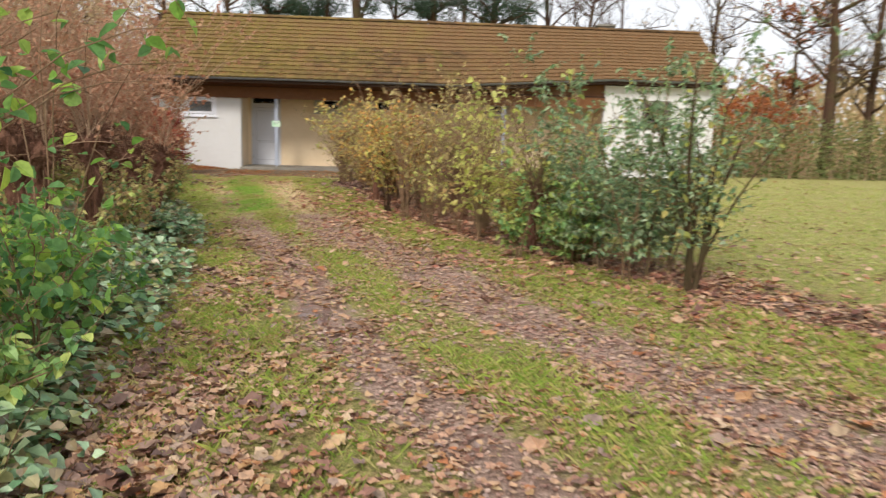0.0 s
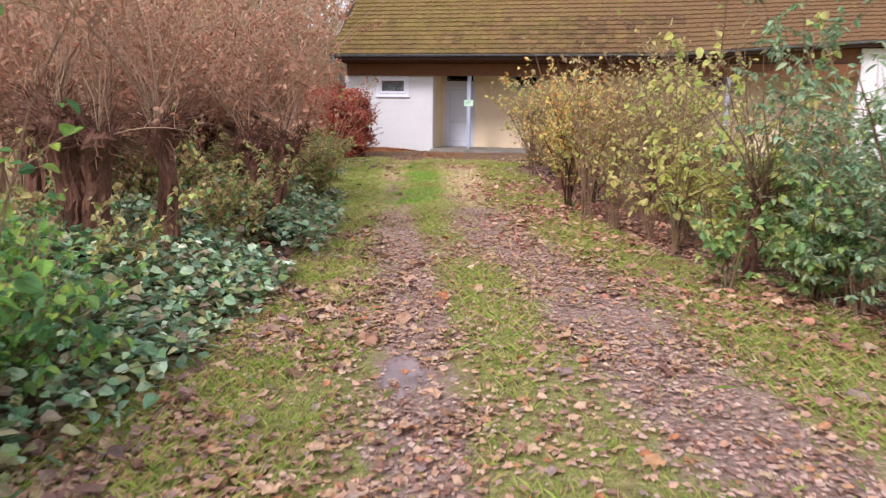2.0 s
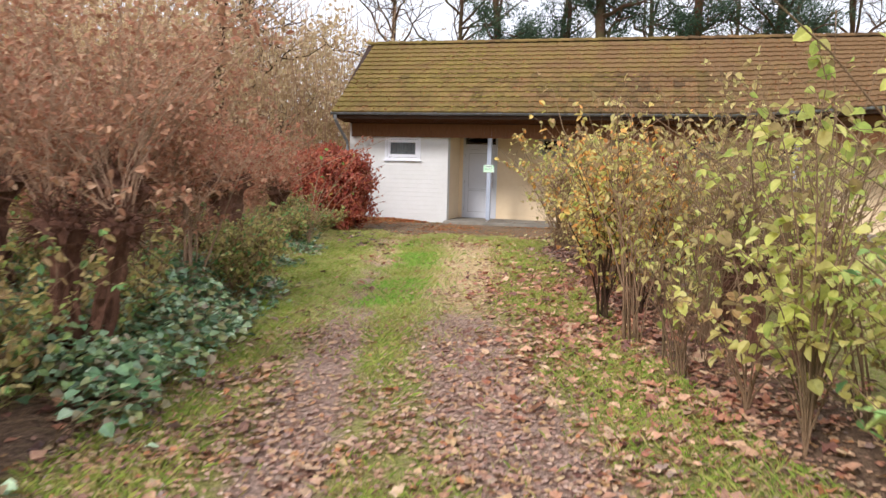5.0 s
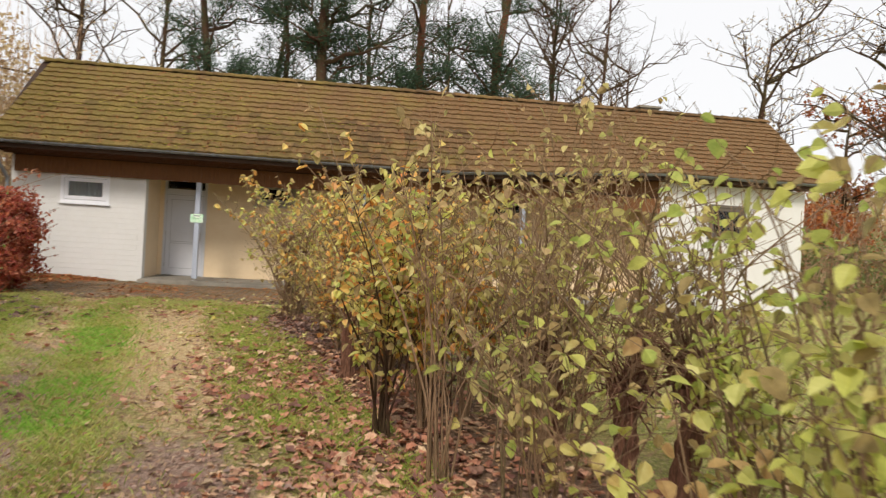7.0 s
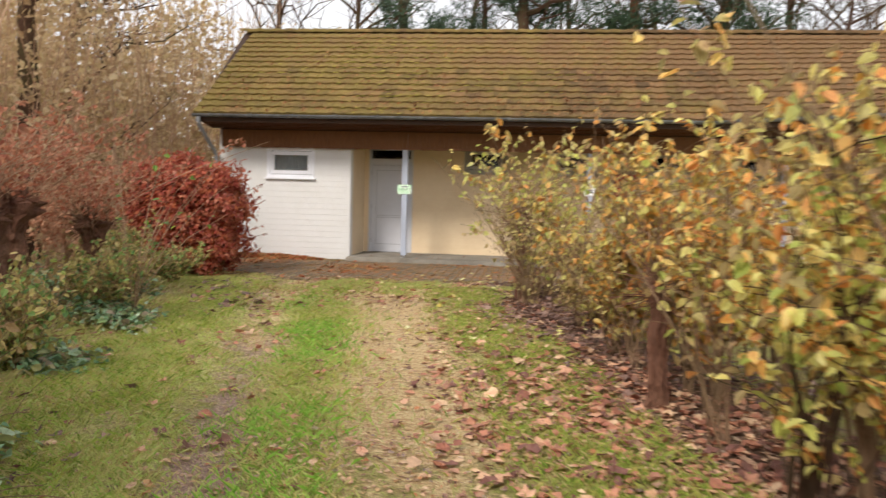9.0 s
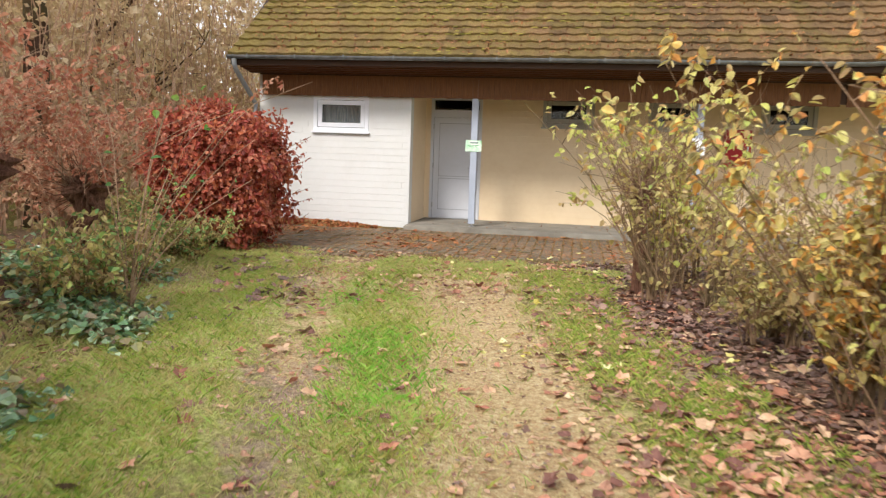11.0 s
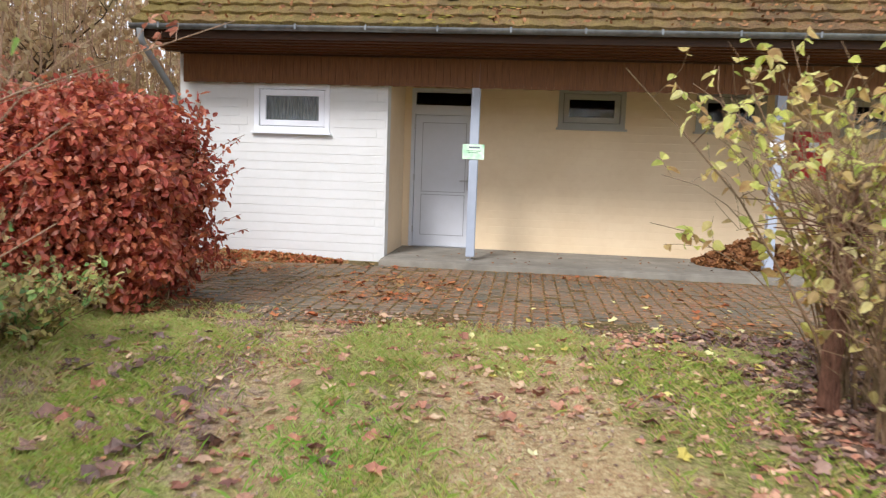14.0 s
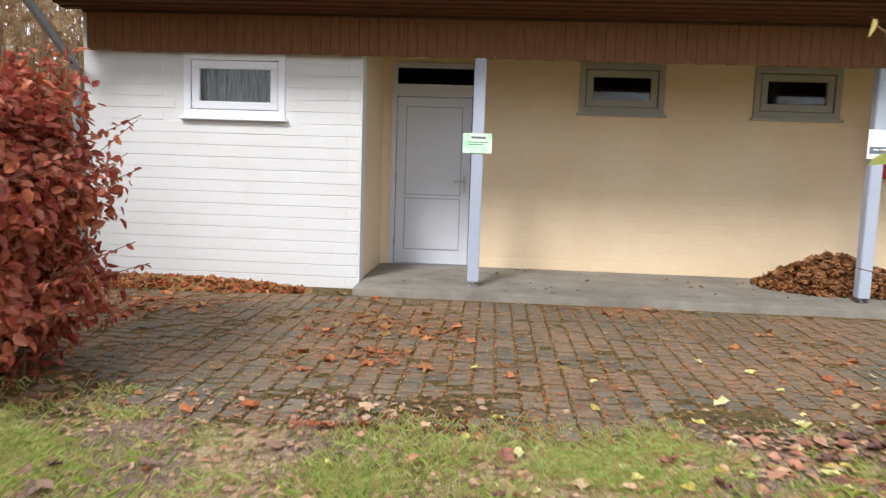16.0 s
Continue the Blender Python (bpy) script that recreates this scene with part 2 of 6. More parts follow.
IVY = leaf_material("ivy_leaves", ["5c8458", "769c6e", "9cb890", "527250", "bacfaa", "7e9a56", "a4a06c", "8c7c60"], 0.32, 0.2, 0.7)
BRIGHT_LEAF = leaf_material("bright_green_leaves", ["6a9a48", "8cb850", "557f4c", "b8d05c", "7fa65a", "4c784e", "6a9658"], 0.42, 0.52)
HAZEL_LEAF = leaf_material("yellow_green_leaves", ["c6ce66", "dcdc7c", "acbf62", "eae490", "d4c67c", "bac96a", "ac9868"], 0.5, 0.55)
PALE_LEAF = leaf_material("pale_yellow_leaves", ["d2d872", "e6e48c", "c0cc68", "f0eaa0", "dccd84", "c8a874"], 0.5, 0.6)
GREEN_LEAF = leaf_material("mid_green_leaves", ["6f965a", "82a862", "9cba6c", "5c8250", "b3c06c"], 0.45, 0.35)
BLUE_LEAF = leaf_material("blue_green_leaves", ["66885e", "7c9c70", "96b088", "567050", "aebf9a", "8ea06a"], 0.45, 0.3)
ORANGE_LEAF = leaf_material("orange_yellow_leaves", ["e6a452", "f0c46e", "d89052", "ead284", "dcd47c", "cc8e5c", "f0b262", "dcd884"], 0.5, 0.4)
OLIVE_LEAF = leaf_material("faded_olive_leaves", ["bcb270", "d0c27e", "a89c64", "c8ac7c", "e0d490", "a09664", "b0946c"], 0.55, 0.5)
BEECH_LEAF = leaf_material("copper_beech_leaves", ["964238", "b05646", "c47056", "74302a", "d08a6c", "a04c40", "b86c48"], 0.42, 0.38)
FADED_LEAF = leaf_material("withered_pink_brown_leaves", ["b48064", "c89c7e", "a06c54", "d8b696", "ac745c", "b88e70"], 0.7, 0.4)
RUSSET_LEAF = leaf_material("withered_russet_leaves", ["b06c54", "c48468", "9a5a4a", "d09c7e", "b87458", "a8765c"], 0.7, 0.45)
FAR_BROWN = leaf_material("autumn_brown_foliage", ["c0a47c", "cfb48c", "ad9470", "b0a676", "d6bd96", "a08e68"], 0.8, 0.45)
FAR_ORANGE = leaf_material("autumn_orange_foliage", ["b8683a", "a85a34", "c98850", "9a5c38"], 0.8, 0.3)
DRY_BRUSH = leaf_material("dry_brush_foliage", ["d8c09a", "e4d0ac", "c4aa84", "cdbb8e", "dcc49c", "b89c78"], 0.8, 0.5)
HEDGE_LEAF = leaf_material("mixed_hedge_leaves", ["6f7c48", "85905a", "8c7a54", "5c6a40", "a39a68", "7a8a50"], 0.6, 0.35)
PINE_NEEDLE = leaf_material("pine_needles", ["2c4030", "3a5238", "243528", "455c40"], 0.7, 0.15)
BARK = bark_material("grey_brown_bark", "3a2f27", "6a5848")
DARK_BARK = bark_material("dark_bark", "38281f", "604638")
POLLARD_BARK = bark_material("red_brown_furrowed_bark", "442a20", "886250", (12, 12, 2.5), 0.15)
PINE_BARK = bark_material("red_pine_bark", "4a3026", "7c4f3a")
TWIG = bark_material("brown_twigs", "7c604a", "ac8e72", (20, 20, 4))
PINK_TWIG = bark_material("reddish_twigs", "a6846c", "d4b296", (20, 20, 4))


# ---- mesh helpers ----
rng = np.random.default_rng(7)


def raw_mesh(name, verts, faces, smooth=False):
    """A mesh from arrays: verts n x 3, faces m x 3 or m x 4."""
    me = bpy.data.meshes.new(name)
    faces = np.asarray(faces, dtype=np.int32)
    k = faces.shape[1]
    me.vertices.add(len(verts))
    me.vertices.foreach_set("co", np.asarray(verts, dtype=np.float32).ravel())
    me.loops.add(faces.size)
    me.loops.foreach_set("vertex_index", faces.ravel())
    me.polygons.add(len(faces))
    me.polygons.foreach_set("loop_start", np.arange(0, faces.size, k, dtype=np.int32))
    me.polygons.foreach_set("use_smooth", np.full(len(faces), smooth))
    me.update(calc_edges=True)
    return me


def hang(name, me, material, parent=None, label=""):
    """Links a mesh as one object, under a thing if one is given."""
    if material:
        me.materials.append(material)
    ob = new(name, me)
    if parent:
        ob.parent = parent
        ob.matrix_parent_inverse = Matrix.Identity(4)
    if label:
        ob["label"] = label
    return ob


def part(name, bm, material, parent=None, label=""):
    me = bpy.data.meshes.new(name)
    bm.to_mesh(me)
    bm.free()
    return hang(name, me, material, parent, label)


def box_bm(x0, x1, y0, y1, z0, z1, bevel=0.0, bm=None):
    bm = bm or bmesh.new()
    vs = bmesh.ops.create_cube(bm, size=1.0)["verts"]
    for v in vs:
        v.co = Vector(((x0 + x1) / 2 + v.co.x * (x1 - x0), (y0 + y1) / 2 + v.co.y * (y1 - y0), (z0 + z1) / 2 + v.co.z * (z1 - z0)))
    if bevel:
        bmesh.ops.bevel(bm, geom=list({e for v in vs for e in v.link_edges}), offset=bevel, segments=2, affect="EDGES")
    return bm


def thing(name, x, y, z, label, category, group="", kind=""):
    e = new(name)
    e.location = (x, y, z)
    e.empty_display_size = 0.2
    return tagged(e, label, category, group, kind)


def unit(v):
    return v / np.maximum(np.linalg.norm(v, axis=-1, keepdims=True), 1e-9)


def tubes(P, R, sides=4):
    """Tapered tubes along polylines: P n x k x 3, R n x k. Gives verts and quads."""
    n, k, _ = P.shape
    T = unit(np.gradient(P, axis=1))
    ref = np.where(np.abs(T[..., 2:3]) > 0.9, np.array([1.0, 0.1, 0]), np.array([0.05, 0.1, 1.0]))
    A = unit(np.cross(T, ref))
    B = np.cross(T, A)
    a = np.arange(sides) * 2 * np.pi / sides
    V = P[:, :, None] + R[:, :, None, None] * (A[:, :, None] * np.cos(a)[:, None] + B[:, :, None] * np.sin(a)[:, None])
    idx = np.arange(n * k * sides).reshape(n, k, sides)
    nxt = np.roll(idx, -1, axis=2)
    F = np.stack([idx[:, :-1], nxt[:, :-1], nxt[:, 1:], idx[:, 1:]], -1).reshape(-1, 4)
    return V.reshape(-1, 3), F


def leaf_geo(P, D, N, L, W, fold=0.25, curl=0.2, rounded=False):
    """Folded oval leaves with a midrib: base P, direction D, facing N, length L and width W."""
    D = unit(D)
    S = unit(np.cross(D, N))
    U = np.cross(S, D)
    L, W = L[:, None], W[:, None]
    tip = P + L * D - curl * L * U
    if rounded:
        left, right = [], []
        for t, w in ((0.16, 0.34), (0.45, 0.5), (0.78, 0.31)):
            mid = P + t * L * D - curl * t * t * L * U
            left.append(mid + w * W * S + fold * w * 2 * W * U)
            right.append(mid - w * W * S + fold * w * 2 * W * U)
        V = np.stack([P, *left, tip, *right[::-1]], 1)
        i = np.arange(len(P))[:, None] * 8
        F = np.concatenate([i + np.array([[0, 1, 2, 3, 4]]), i + np.array([[0, 4, 5, 6, 7]])], 0)
        return V.reshape(-1, 3), F
    mid1, mid2 = P + 0.36 * L * D, P + 0.72 * L * D - curl * 0.45 * L * U
    V = np.stack([P, mid1 + 0.5 * W * S + fold * W * U, mid2 + 0.36 * W * S + fold * 0.7 * W * U, tip,
                  mid2 - 0.36 * W * S + fold * 0.7 * W * U, mid1 - 0.5 * W * S + fold * W * U], 1)
    i = np.arange(len(P))[:, None] * 6
    F = np.concatenate([i + np.array([[0, 1, 2, 3]]), i + np.array([[0, 3, 4, 5]])], 0)
    return V.reshape(-1, 3), F


def chip_geo(P, D, N, L, W):
    """Small bent four-cornered leaves, for crumbs, needles and far foliage."""
    D = unit(D)
    S = unit(np.cross(D, N))
    U = np.cross(S, D)
    L, W = L[:, None], W[:, None]
    V = np.stack([P, P + 0.45 * L * D + 0.5 * W * S + 0.12 * W * U, P + L * D, P + 0.45 * L * D - 0.5 * W * S + 0.12 * W * U], 1)
    return V.reshape(-1, 3), np.arange(len(P) * 4).reshape(-1, 4)


def lobed_geo(P, D, N, L):
    """Lobed fallen leaves, ten-pointed and slightly cupped."""
    D = unit(D)
    S = unit(np.cross(D, N))
    U = np.cross(S, D)
    ang = np.linspace(-np.pi, np.pi, 11)[:-1] + np.pi / 10
    rad = np.array([0.28, 0.5, 0.3, 0.62, 0.38, 0.38, 0.62, 0.3, 0.5, 0.28])
    ang[4], ang[5] = -0.16, 0.16
    rad[4] = rad[5] = 0.66
    k = len(ang)
    jit = rng.uniform(0.8, 1.2, (len(P), k))
    r = rad * jit * L[:, None]
    V = P[:, None] + r[..., None] * (np.cos(ang)[:, None] * D[:, None] + np.sin(ang)[:, None] * S[:, None]) + (rng.uniform(-0.05, 0.28, (len(P), k)) * L[:, None])[..., None] * U[:, None]
    V = np.concatenate([P[:, None] , V], 1)
    i = np.arange(len(P))[:, None, None] * (k + 1)
    j = np.arange(0, k, 2)
    q = np.stack([np.zeros_like(j), 1 + j, 1 + (j + 1) % k, 1 + (j + 2) % k], -1)
    return V.reshape(-1, 3), (i + q[None]).reshape(-1, 4)


def spin(n, tilt=0.5):
    """Random flat directions and facings near upright."""
    a = rng.uniform(0, 2 * np.pi, n)
    D = np.stack([np.cos(a), np.sin(a), rng.normal(0, tilt * 0.5, n)], -1)
    N = np.stack([rng.normal(0, tilt, n), rng.normal(0, tilt, n), np.ones(n)], -1)
    return unit(D), unit(N)


# ---- plan of the ground ----
RIGHT_RUT = np.array([(5.0, -2.0), (2.9, 2.0), (1.9, 4.3), (1.0, 6.4), (0.35, 8.6), (-0.75, 11.3), (-1.1, 12.6), (-1.55, 14.2), (-2.3, 17.7), (-2.9, 20.3), (-3.1, 23.2)])
LEFT_RUT = np.array([(2.6, -2.0), (0.8, 2.5), (-0.2, 5.0), (-0.55, 6.4), (-1.15, 8.6), (-1.95, 11.2), (-2.9, 14.6), (-3.9, 18.2), (-4.6, 21.0), (-4.8, 23.2)])
LEFT_EDGE = np.array([(1.2, -2.0), (-0.9, 2.0), (-1.75, 3.8), (-1.9, 6.0), (-2.25, 8.9), (-3.45, 13.2), (-4.5, 15.6), (-5.4, 19.5), (-5.5, 20.6), (-6.6, 21.9), (-7.4, 22.9)])
RIGHT_EDGE = np.array([(5.5, 2.0), (3.2, 6.0), (2.3, 8.0), (1.1, 10.0), (0.4, 12.6), (-0.2, 15.0), (-0.7, 17.5), (-1.5, 20.5), (-1.6, 23.0)])


def at_y(line, y):
    return np.interp(y, line[:, 1], line[:, 0])


def bell(d, w):
    return np.exp(-(d / w) ** 2)


def smooth_noise(x, y, s, seed):
    r = np.random.default_rng(seed)
    z = 0
    for i in range(5):
        a, p, f = r.uniform(0, 6.28), r.uniform(0, 6.28), s * r.uniform(0.6, 1.9)
        z = z + np.sin(f * (x * np.cos(a) + y * np.sin(a)) + p)
    return z / 5


PUDDLE = (-0.55, 6.3)


def ground_z(x, y):
    x, y = np.asarray(x, float), np.asarray(y, float)
    near = np.clip((23.4 - y) / 1.5, 0, 1) * np.clip((y + 8) / 6, 0, 1)
    z = 0.018 * smooth_noise(x, y, 1.3, 3) + 0.012 * smooth_noise(x, y, 4.0, 5)
    z = z - 0.045 * bell(x - at_y(RIGHT_RUT, y), 0.35) - 0.045 * bell(x - at_y(LEFT_RUT, y), 0.28)
    z = z - 0.06 * bell(np.hypot((x - PUDDLE[0]) * 1.1, (y - PUDDLE[1]) * 0.6), 0.40)
    left = np.clip((at_y(LEFT_EDGE, y) - x) / 1.5, 0, 1)
    right = np.clip((x - at_y(RIGHT_EDGE, y) + 0.2) / 1.2, 0, 1)
    z = z + 0.10 * left + 0.06 * right
    far = np.clip((np.hypot(x, y - 12) - 40) / 60, 0, 1)
    return z * near * (1 - far) + (0.010 + 0.016 * bell(y - 23.1, 0.28) * (0.6 + smooth_noise(x, y, 3.1, 81))) * np.clip((y - 22.6) / 0.6, 0, 1) * np.clip((27 - y) / 0.3, 0, 1)


def ground_sheet():
    def axis(a, b, step, far):
        mid = np.arange(a, b + step / 2, step)
        out = step * 1.22 ** np.arange(1, 60)
        out = np.cumsum(out)
        out = out[out < far]
        return np.concatenate([(a - out)[::-1], mid, b + out])
    xs, ys = axis(-9, 7, 0.1, 600), axis(0, 24, 0.1, 600)
    X, Y = np.meshgrid(xs, ys)
    Z = ground_z(X, Y)
    V = np.stack([X, Y, Z], -1).reshape(-1, 3)
    nx, ny = len(xs), len(ys)
    idx = np.arange(nx * ny).reshape(ny, nx)
    F = np.stack([idx[:-1, :-1], idx[:-1, 1:], idx[1:, 1:], idx[1:, :-1]], -1).reshape(-1, 4)
    me = raw_mesh("ground", V, F, True)
    dr, dl = X - at_y(RIGHT_RUT, Y), X - at_y(LEFT_RUT, Y)
    early = np.clip((15.5 - Y) / 3, 0, 1)
    late = np.clip((Y - 12.5) / 3, 0, 1)
    near = np.clip((24.0 - Y) / 0.5, 0, 1)
    masks = {
        "soil": np.maximum(bell(dr, 0.52) * early, bell(dl - 0.05, 0.27) * np.clip((19 - Y) / 5, 0, 1)) * near + 0.9 * bell(X + 4.45, 0.35) * bell(Y - 22.3, 0.7) + np.clip(smooth_noise(X, Y, 2.6, 87) * 1.6, 0, 0.8) * np.clip((Y - 16) / 3, 0, 1) * near * (X > -6.2) * (X < -0.5),
        "sand": bell(dr + 0.03, 0.74) * late * near + 0.62 * bell(dl, 0.36) * np.clip((Y - 16) / 2, 0, 1) * near,
        "humus": np.clip((at_y(LEFT_EDGE, Y) - X + 0.1 - 0.5 * np.clip((Y - 11) / 3, 0, 1)) / 0.5, 0, 1) * np.clip((X + 14) / 6, 0, 1) * near * np.clip((Y + 12) / 8, 0, 1)
                 + np.clip(1 - np.abs(X - at_y(RIGHT_EDGE, Y) - 0.55) / 1.0, 0, 1) * 1.1 * near * np.clip((Y - 3) / 3, 0, 1),
        "lush": bell(X - (at_y(RIGHT_RUT, Y) + at_y(LEFT_RUT, Y)) / 2 + 0.3, 0.6) * np.clip((Y - 12) / 4, 0, 1) * near * (0.55 + 0.6 * smooth_noise(X, Y, 1.4, 83)) + bell(X - at_y(LEFT_EDGE, Y) - 0.4, 0.7) * np.clip((Y - 10) / 4, 0, 1) * 0.85 * near + 0.36 * np.clip((X - at_y(RIGHT_EDGE, Y) - 1.2) / 1.0, 0, 1) * (Y < 60) * (Y > -20) + (0.5 + 0.5 * smooth_noise(X, Y, 2.3, 85)) * bell(Y - 22.2, 0.5) * (X > -7.3) * (X < -1.5) * (1 - 0.9 * bell(X + 4.5, 0.45)),
        "joint": np.clip((Y - 22.65 + 0.25 * smooth_noise(X, Y, 2.0, 77)) / 0.2, 0, 1) * (Y < 27) * (X > -9) * (X < 9.5),
        "wet": bell(np.hypot((X - PUDDLE[0]) * 1.1, (Y - PUDDLE[1]) * 0.6), 0.55),
    }
    for name, val in masks.items():
        at = me.attributes.new(name, "FLOAT", "POINT")
        at.data.foreach_set("value", np.clip(val, 0, 1).astype(np.float32).ravel())
    ob = hang("ground", me, GROUND)
    tagged(ob, "leaf-strewn earth track with turf between two ruts", "ground", kind="structure")


ground_sheet()

# ---- the long low building ----
XL, XR, YF, YB, YR = -8.0, 12.0, 26.95, 28.4, 33.3
BL, BR = -4.97, 7.9
EAVE_Y, EAVE_Z, RIDGE_Y, RIDGE_Z = 25.98, 3.10, 29.5, 5.55
XS, XT, S_SHORT = 2.5, 8.0, 0.16  # east of XS the eave draws back up the slope, to S_SHORT past XT
house = thing("building", 2.0, 30.0, 0.0, "long low white-painted brick building with mossy tiled roof", "building")
HX, HY = 2.0, 30.0


def local(bm):
    bmesh.ops.translate(bm, verts=bm.verts, vec=(-HX, -HY, 0))
    return bm


def wall_with_holes(name, x0, x1, y0, y1, z0, z1, holes, material, label=""):
    """A wall along x with thickness, and rectangular openings that go through it."""
    bm = bmesh.new()
    xs = sorted({x0, x1, *[h[0] for h in holes], *[h[1] for h in holes]})
    for a, b in zip(xs, xs[1:]):
        cuts = sorted((h[2], h[3]) for h in holes if h[0] <= a and b <= h[1])
        z = z0
        for c0, c1 in cuts + [(z1, z1)]:
            if c0 - z > 1e-4:
                box_bm(a, b, y0, y1, z, c0, 0, bm)
            z = c1
    bmesh.ops.remove_doubles(bm, verts=bm.verts, dist=0.0005)
    return part(name, local(bm), material, house, label)


W1 = (-6.90, -5.80, 1.80, 2.47)
W2 = (-2.57, -1.55, 2.05, 2.65)
W3 = (-0.50, 0.52, 2.05, 2.65)
W4 = (1.60, 2.62, 2.05, 2.65)
W5 = (3.70, 4.72, 2.05, 2.65)
W6 = (9.3, 10.35, 1.92, 2.80)
DOOR = (-4.86, -3.80, 0.10, 2.60)
wl_l = wall_with_holes("front_wall", XL, BL - 0.004, YF, YF + 0.24, -0.1, 2.86, [W1], WHITE_WALL, "white-painted brick wall of the end block")
wl_c = wall_with_holes("recessed_wall", BL - 0.2, BR + 0.2, YB, YB + 0.24, -0.1, 2.86, [W2, W3, W4, W5, DOOR], CREAM_WALL, "cream-painted brick wall under the porch")
wl_r = wall_with_holes("front_wall", BR + 0.004, XR, YF, YF + 0.24, -0.1, 3.29, [W6], WHITE_WALL, "white-painted brick wall of the far end block")
part("return_wall", local(box_bm(BL - 0.24, BL - 0.004, YF + 0.24, YB, -0.1, 2.86)), CREAM_WALL, house)
part("return_wall", local(box_bm(BR + 0.004, BR + 0.24, YF + 0.24, YB, -0.1, 2.86)), CREAM_WALL, house)
part("side_wall", local(box_bm(XL, XL + 0.24, YF + 0.24, YR, -0.1, 2.86)), WHITE_JOINT, house)
part("side_wall", local(box_bm(XR - 0.24, XR, YF + 0.24, YR, -0.1, 2.86)), WHITE_JOINT, house)
part("back_wall", local(box_bm(XL + 0.24, XR - 0.24, YR - 0.24, YR, -0.1, 2.86)), WHITE_JOINT, house)
# painted near-black, with an added partition, so the panes look into shade
part("inner_ceiling", local(box_bm(XL + 0.24, XR - 0.24, YF + 0.25, YR - 0.24, 2.87, 2.90)), ROOM_SHADE, house)
part("room_shade_backing", local(box_bm(XL + 0.25, XR - 0.25, YB + 1.2, YB + 1.3, 0.08, 2.86)), ROOM_SHADE, house)
part("inner_floor", local(box_bm(XL + 0.24, XR - 0.24, YB + 0.24, YR - 0.24, 0.02, 0.08)), ROOM_SHADE, house)
for gx in (XL, XR - 0.2):
    bm = bmesh.new()
    pts = [(YF, 2.86), (YR, 2.86), (RIDGE_Y, RIDGE_Z - 0.4)]
    a = [bm.verts.new((gx, y, z)) for y, z in pts]
    b = [bm.verts.new((gx + 0.2, y, z)) for y, z in pts]
    bm.faces.new(a)
    bm.faces.new(b[::-1])
    for i in range(3):
        bm.faces.new((a[i], b[i], b[(i + 1) % 3], a[(i + 1) % 3]))
    bmesh.ops.recalc_face_normals(bm, faces=bm.faces)
    part("gable", local(bm), FASCIA, house)


# roof deck with its two slopes
def eave_s(x):
    return S_SHORT * min(1.0, max(0.0, (x - XS) / (XT - XS)))


def slope_point(x, s, lift=0.0):
    """A place on the front slope: s runs from 0 at the eave to 1 at the ridge."""
    n = Vector((0, -(RIDGE_Z - EAVE_Z), RIDGE_Y - EAVE_Y)).normalized()
    s = eave_s(x) + (1 - eave_s(x)) * s
    return Vector((x, EAVE_Y + (RIDGE_Y - EAVE_Y) * s, EAVE_Z + (RIDGE_Z - EAVE_Z) * s)) + n * lift


SLOPE = math.hypot(RIDGE_Y - EAVE_Y, RIDGE_Z - EAVE_Z)
PITCH = math.atan2(RIDGE_Z - EAVE_Z, RIDGE_Y - EAVE_Y)


def roof_deck(xs):
    """The roof's body through stations along x, from the front eave over the ridge to the back eave."""
    bm = bmesh.new()
    rings = []
    for x in xs:
        prof = [slope_point(x, 0.02, -0.02), slope_point(x, 1, -0.02), Vector((x, 2 * RIDGE_Y - EAVE_Y, EAVE_Z)), Vector((x, 2 * RIDGE_Y - EAVE_Y, EAVE_Z - 0.12)), slope_point(x, 1, -0.16), slope_point(x, 0.02, -0.14)]
        rings.append([bm.verts.new((XL - 0.42 if x < XL and i in (1, 4) else x, p.y, p.z)) for i, p in enumerate(prof)])
    bm.faces.new(rings[0])
    bm.faces.new(rings[-1][::-1])
    for a, b in zip(rings, rings[1:]):
        for i in range(6):
            bm.faces.new((a[i], b[i], b[(i + 1) % 6], a[(i + 1) % 6]))
    bmesh.ops.recalc_face_normals(bm, faces=bm.faces)
    return bm


def eave_strip(x0, x1, y_in, z_top, z_low, thick=0.028):
    """An upright board that follows the eave between two stations."""
    bm = bmesh.new()
    ends = []
    for x in (x0, x1):
        p = slope_point(x, 0)
        ends.append([bm.verts.new((x, p.y + y_in + dy, p.z + dz)) for dy, dz in ((0, z_low), (thick, z_low), (thick, z_top), (0, z_top))])
    for i in range(4):
        bm.faces.new((ends[0][i], ends[1][i], ends[1][(i + 1) % 4], ends[0][(i + 1) % 4]))
    bmesh.ops.recalc_face_normals(bm, faces=bm.faces)
    return bm


roof = part("roof", local(roof_deck((XL - 0.16, XS, XT, XR + 0.1))), DARK_TRIM, house, "mossy brown tiled pitched roof")
for xa, xb in ((XL - 0.16, XS), (XS, XT), (XT, XR + 0.1)):
    part("eave_board", local(eave_strip(xa, xb, 0.03, 0.01, -0.17)), DARK_TRIM, house)
bm = bmesh.new()
quad = []
for xa in (XS, XT, XR + 0.08):
    p = slope_point(xa, 0)
    quad.append((bm.verts.new((xa, p.y + 0.06, p.z - 0.15)), bm.verts.new((xa, YF + 0.05, p.z - 0.18))))
for (a, b), (c, d) in zip(quad, quad[1:]):
    bm.faces.new((a, b, d, c))
bmesh.ops.solidify(bm, geom=bm.faces[:], thickness=0.02)
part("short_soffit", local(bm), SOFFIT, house)
